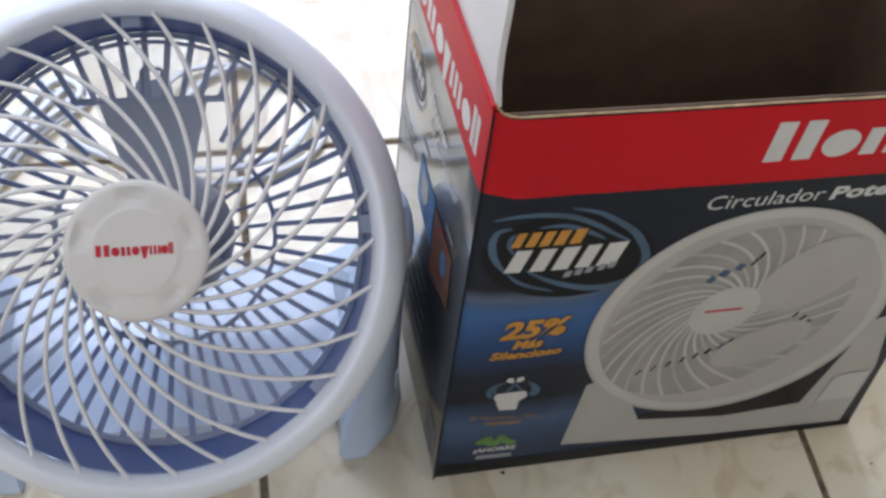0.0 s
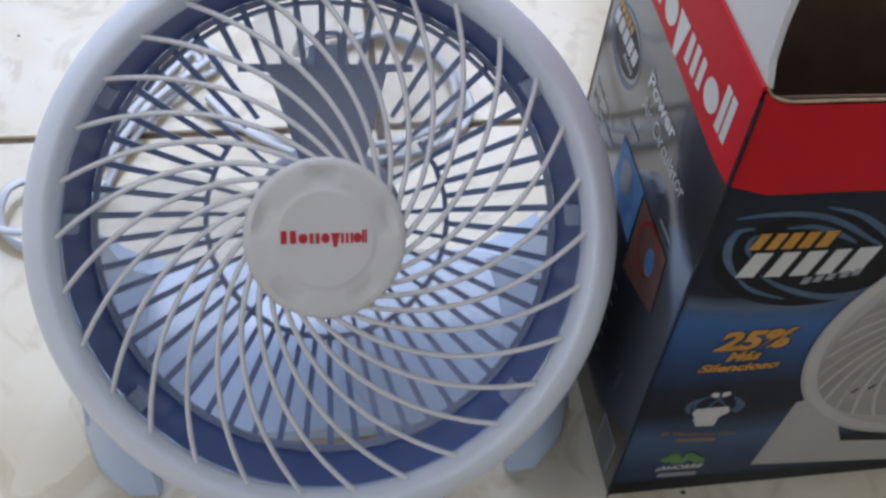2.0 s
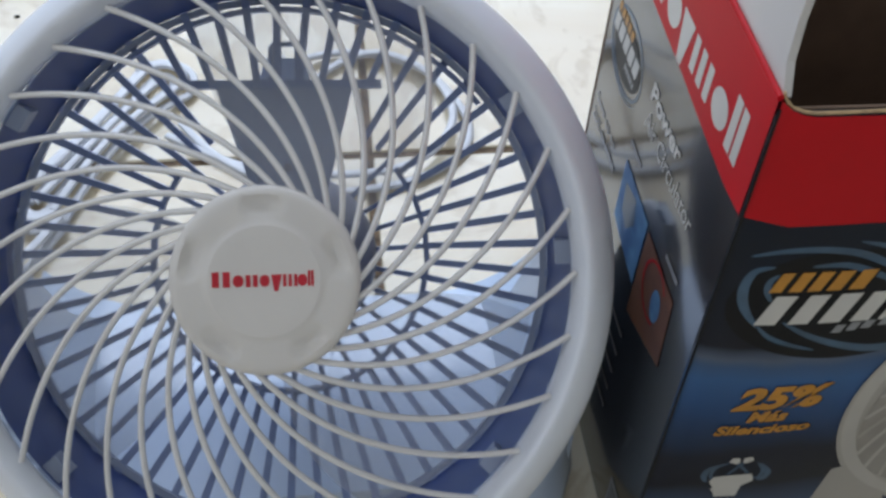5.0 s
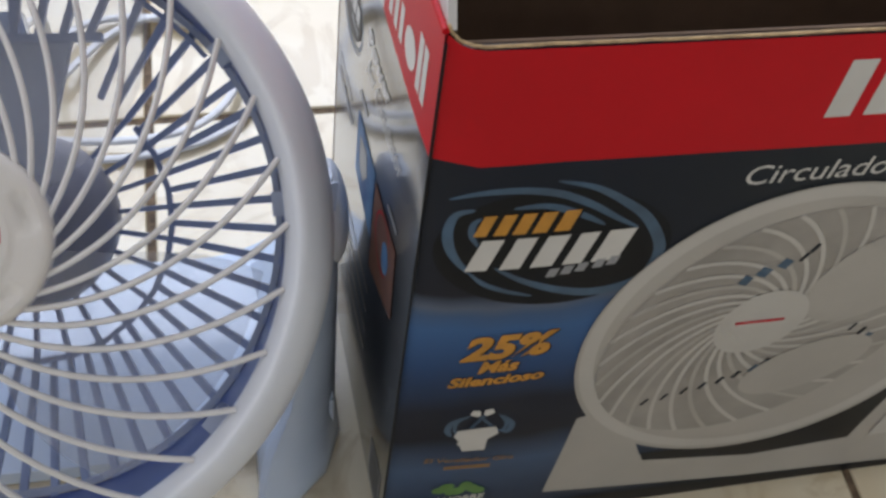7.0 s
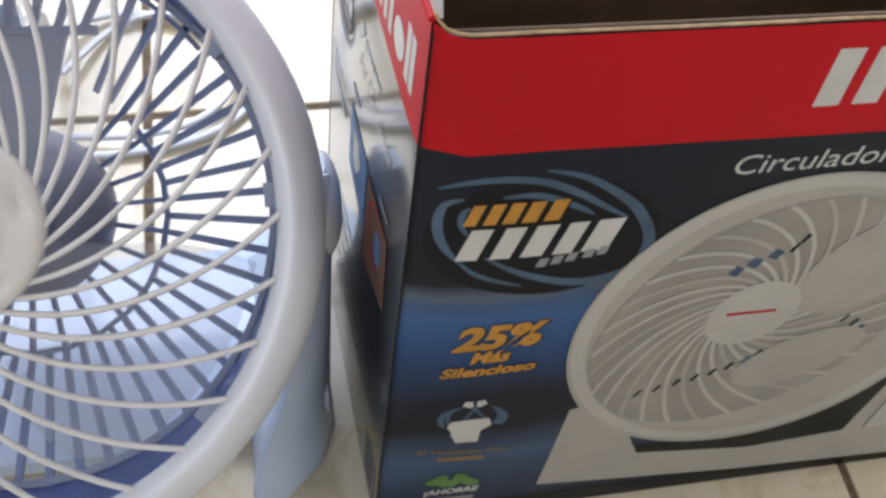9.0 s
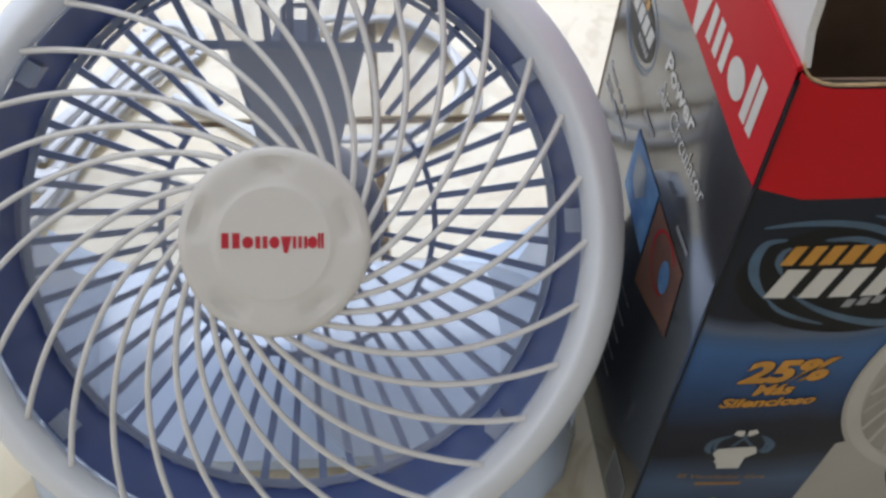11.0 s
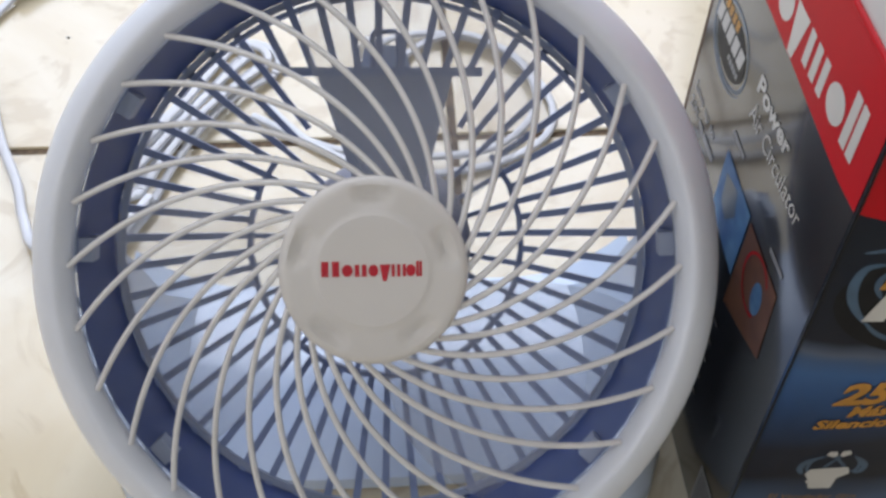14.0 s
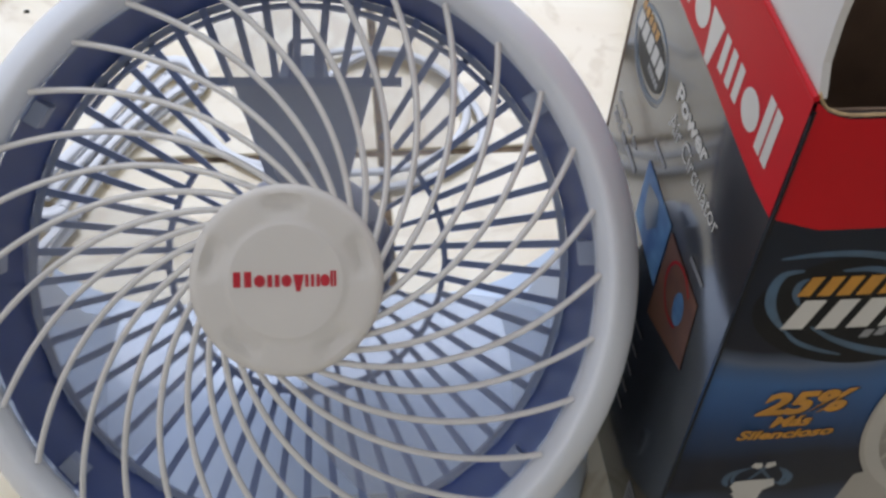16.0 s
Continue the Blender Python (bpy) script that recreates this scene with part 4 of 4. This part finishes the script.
# ---- cord, plug, wrapper and crumbs on the floor ----
def build_cord():
    cord = thing("power_cord", (-0.16, 0.02, 0.0), "white power cord, folded into a bundle and looped over the tiles", "cord")
    z = 0.0032
    # loop behind the fan, from the outlet to the bundle
    bm = bmesh.new()
    way = [tuple(head(0.003, 0.074, 0.098)), (-0.048, 0.000, 0.080), (-0.052, 0.050, 0.020), (-0.034, 0.082, 0.006), (0.000, 0.088, z), (0.038, 0.070, z), (0.060, 0.030, z), (0.058, 0.000, z), (0.036, -0.020, z), (0.004, -0.030, z),
           (-0.040, -0.030, z), (-0.085, -0.004, z), (-0.112, 0.030, z)]
    tube(bm, spline(way), 0.0027, 0.0019, 8)
    part("cable", bm, CORD, cord)
    bm = bmesh.new()
    way2 = [(-0.048, 0.030, 0.010), (-0.020, 0.075, z), (0.012, 0.083, 0.007), (0.044, 0.058, 0.007), (0.052, 0.020, 0.007), (0.030, -0.012, 0.007), (-0.010, -0.022, 0.007), (-0.070, -0.010, z), (-0.120, 0.020, z)]
    tube(bm, spline(way2), 0.0027, 0.0019, 8)
    part("cable", bm, CORD, cord)
    # the folded bundle
    a, b = Vector((-0.190, -0.034, 0)), Vector((-0.124, 0.066, 0))
    along = (b - a).normalized()
    across = Vector((-along.y, along.x, 0))
    for k in range(7):
        off, lift = (k - 3) * 0.0066, 0.003 + 0.005 * (k % 2)
        pts = []
        for i in range(9):
            s = i / 8
            w = off * (1 - 0.45 * math.sin(math.pi * s)) + 0.0025 * noise.noise(Vector((k * 3.1, s * 2, 0)))
            pts.append(a.lerp(b, s) + across * w + Vector((0, 0, lift + 0.004 * math.sin(math.pi * s))))
        bm = bmesh.new()
        tube(bm, pts, 0.0027, 0.0019, 8)
        part("bundle_strand", bm, CORD, cord)
    for end, sgn in ((a, -1), (b, 1)):
        for k in range(3):
            bm = bmesh.new()
            r = 0.0198 - 0.0066 * k
            tube(bm, [end + along * (sgn * r * 0.9 * math.sin(math.pi * i / 10)) + across * (r * math.cos(math.pi * i / 10)) + Vector((0, 0, 0.004 + 0.0035 * (k % 2))) for i in range(11)], 0.0027, 0.0019, 8)
            part("bundle_bend", bm, CORD, cord)
    # the tail to the plug
    bm = bmesh.new()
    tail = [(-0.175, -0.046, 0.008), (-0.196, -0.082, 0.012), (-0.231, -0.083, 0.010), (-0.245, -0.056, z), (-0.253, -0.028, z), (-0.267, 0.006, z), (-0.280, 0.048, z), (-0.290, 0.088, z), (-0.290, 0.112, z), (-0.275, 0.139, 0.005), (-0.259, 0.154, 0.008)]
    tube(bm, spline(tail), 0.0030, 0.0020, 8)
    part("cable", bm, CORD, cord)
    bm = bmesh.new()
    tail2 = [(-0.173, -0.050, 0.004), (-0.204, -0.096, 0.004), (-0.232, -0.078, 0.004), (-0.232, -0.052, 0.009), (-0.215, -0.038, 0.006), (-0.187, -0.028, 0.006)]
    tube(bm, spline(tail2), 0.0030, 0.0020, 8)
    part("cable", bm, CORD, cord)
    bm = bmesh.new()
    m = pose(-0.253, 0.176, 0.0105, 0, 0, 42)
    box(bm, (-0.016, -0.007, -0.007), (0.012, 0.007, 0.007), m, 0.0025)
    part("plug", bm, PAPER, cord, "white moulded plug")
    return cord


build_cord()


def build_wrapper():
    wrap = thing("paper_label", (-0.257, 0.164, 0.0), "creased white paper label wrapped round the cord", "label")
    bm = bmesh.new()
    a, b, h = Vector((-0.279, 0.140, 0.0)), Vector((-0.239, 0.180, 0.0)), 8
    along = (b - a).normalized()
    across = Vector((-along.y, along.x, 0))

    def at(s, t, lift=0.0):
        w = 0.014 + 0.010 * s
        return a.lerp(b, s) + across * (w * (0.5 - t)) + Vector((0, 0, 0.005 + 0.012 * math.sin(math.pi * t) + 0.0025 * noise.noise(Vector((s * 5, t * 4, 1))) + lift))
    g = [[bm.verts.new(at(i / h, j / h)) for j in range(h + 1)] for i in range(h + 1)]
    for i in range(h):
        for j in range(h):
            bm.faces.new((g[i][j], g[i + 1][j], g[i + 1][j + 1], g[i][j + 1]))
    ob = part("sheet", bm, PAPER, wrap)
    mod = ob.modifiers.new("thickness", "SOLIDIFY")
    mod.thickness = 0.0006
    for k in range(7):
        bm = bmesh.new()
        s = 0.12 + 0.11 * k
        pts = [at(s, t, 0.0008) for t in (0.22, 0.38, 0.54, 0.70, 0.84)]
        tube(bm, pts, 0.0008, 0.0003, 6)
        part("unreadable_line", bm, INKBLACK, ob)
    # yellow film
    bag = thing("yellow_wrapper", (-0.252, 0.213, 0.0), "crumpled translucent yellow plastic wrapper", "wrapper")
    bm = bmesh.new()
    bmesh.ops.create_icosphere(bm, subdivisions=4, radius=1.0)
    for v in bm.verts:
        p = v.co.copy()
        k = 1 + 0.28 * noise.noise(p * 2.3) + 0.10 * abs(noise.noise(p * 6))
        v.co = Vector((-0.252 + 0.028 * p.x * k, 0.207 + 0.022 * p.y * k, max(0.0005, 0.014 + 0.016 * p.z * k)))
    part("film", bm, YELLOW, bag)


build_wrapper()


def crumb(x, y, r, flat, label):
    bm = bmesh.new()
    bmesh.ops.create_icosphere(bm, subdivisions=2, radius=r)
    for v in bm.verts:
        k = 1 + 0.5 * noise.noise(v.co * 900)
        v.co = Vector((x + v.co.x * k * 1.5, y + v.co.y * k, max(0.0, r * flat * 0.8 + v.co.z * flat * k)))
    tagged(part("crumb", bm, CRUMB), label, "crumb", "crumbs on the floor")


for x, y, r in ((-0.2222, 0.1388, 0.0013), (-0.2401, 0.0985, 0.0008), (0.128, 0.205, 0.0006), (0.140, -0.2795, 0.0010), (0.395, -0.268, 0.0010), (0.365, -0.300, 0.0006), (-0.06, 0.235, 0.0006)):
    crumb(x, y, r, 0.5, "small dark crumb of dirt on a tile")

# ---- floor tiles ----
PITCH, GAP = 0.33, 0.0048
bm = bmesh.new()
w = (PITCH - GAP) / 2
box(bm, (-w, -w, -0.009), (w, w, 0.0), None, 0.0011)
bm.normal_update()
tile_mesh = bpy.data.meshes.new("tile")
bm.to_mesh(tile_mesh)
bm.free()
tile_mesh.materials.append(TILE)
for i in range(10):
    for j in range(11):
        ob = new("tile", tile_mesh)
        ob.parent = floor
        ob.location = (X0 + PITCH * (i + 0.5) + random.uniform(-0.0005, 0.0005), Y0 + PITCH * (j + 0.5) + random.uniform(-0.0005, 0.0005), 0.0)
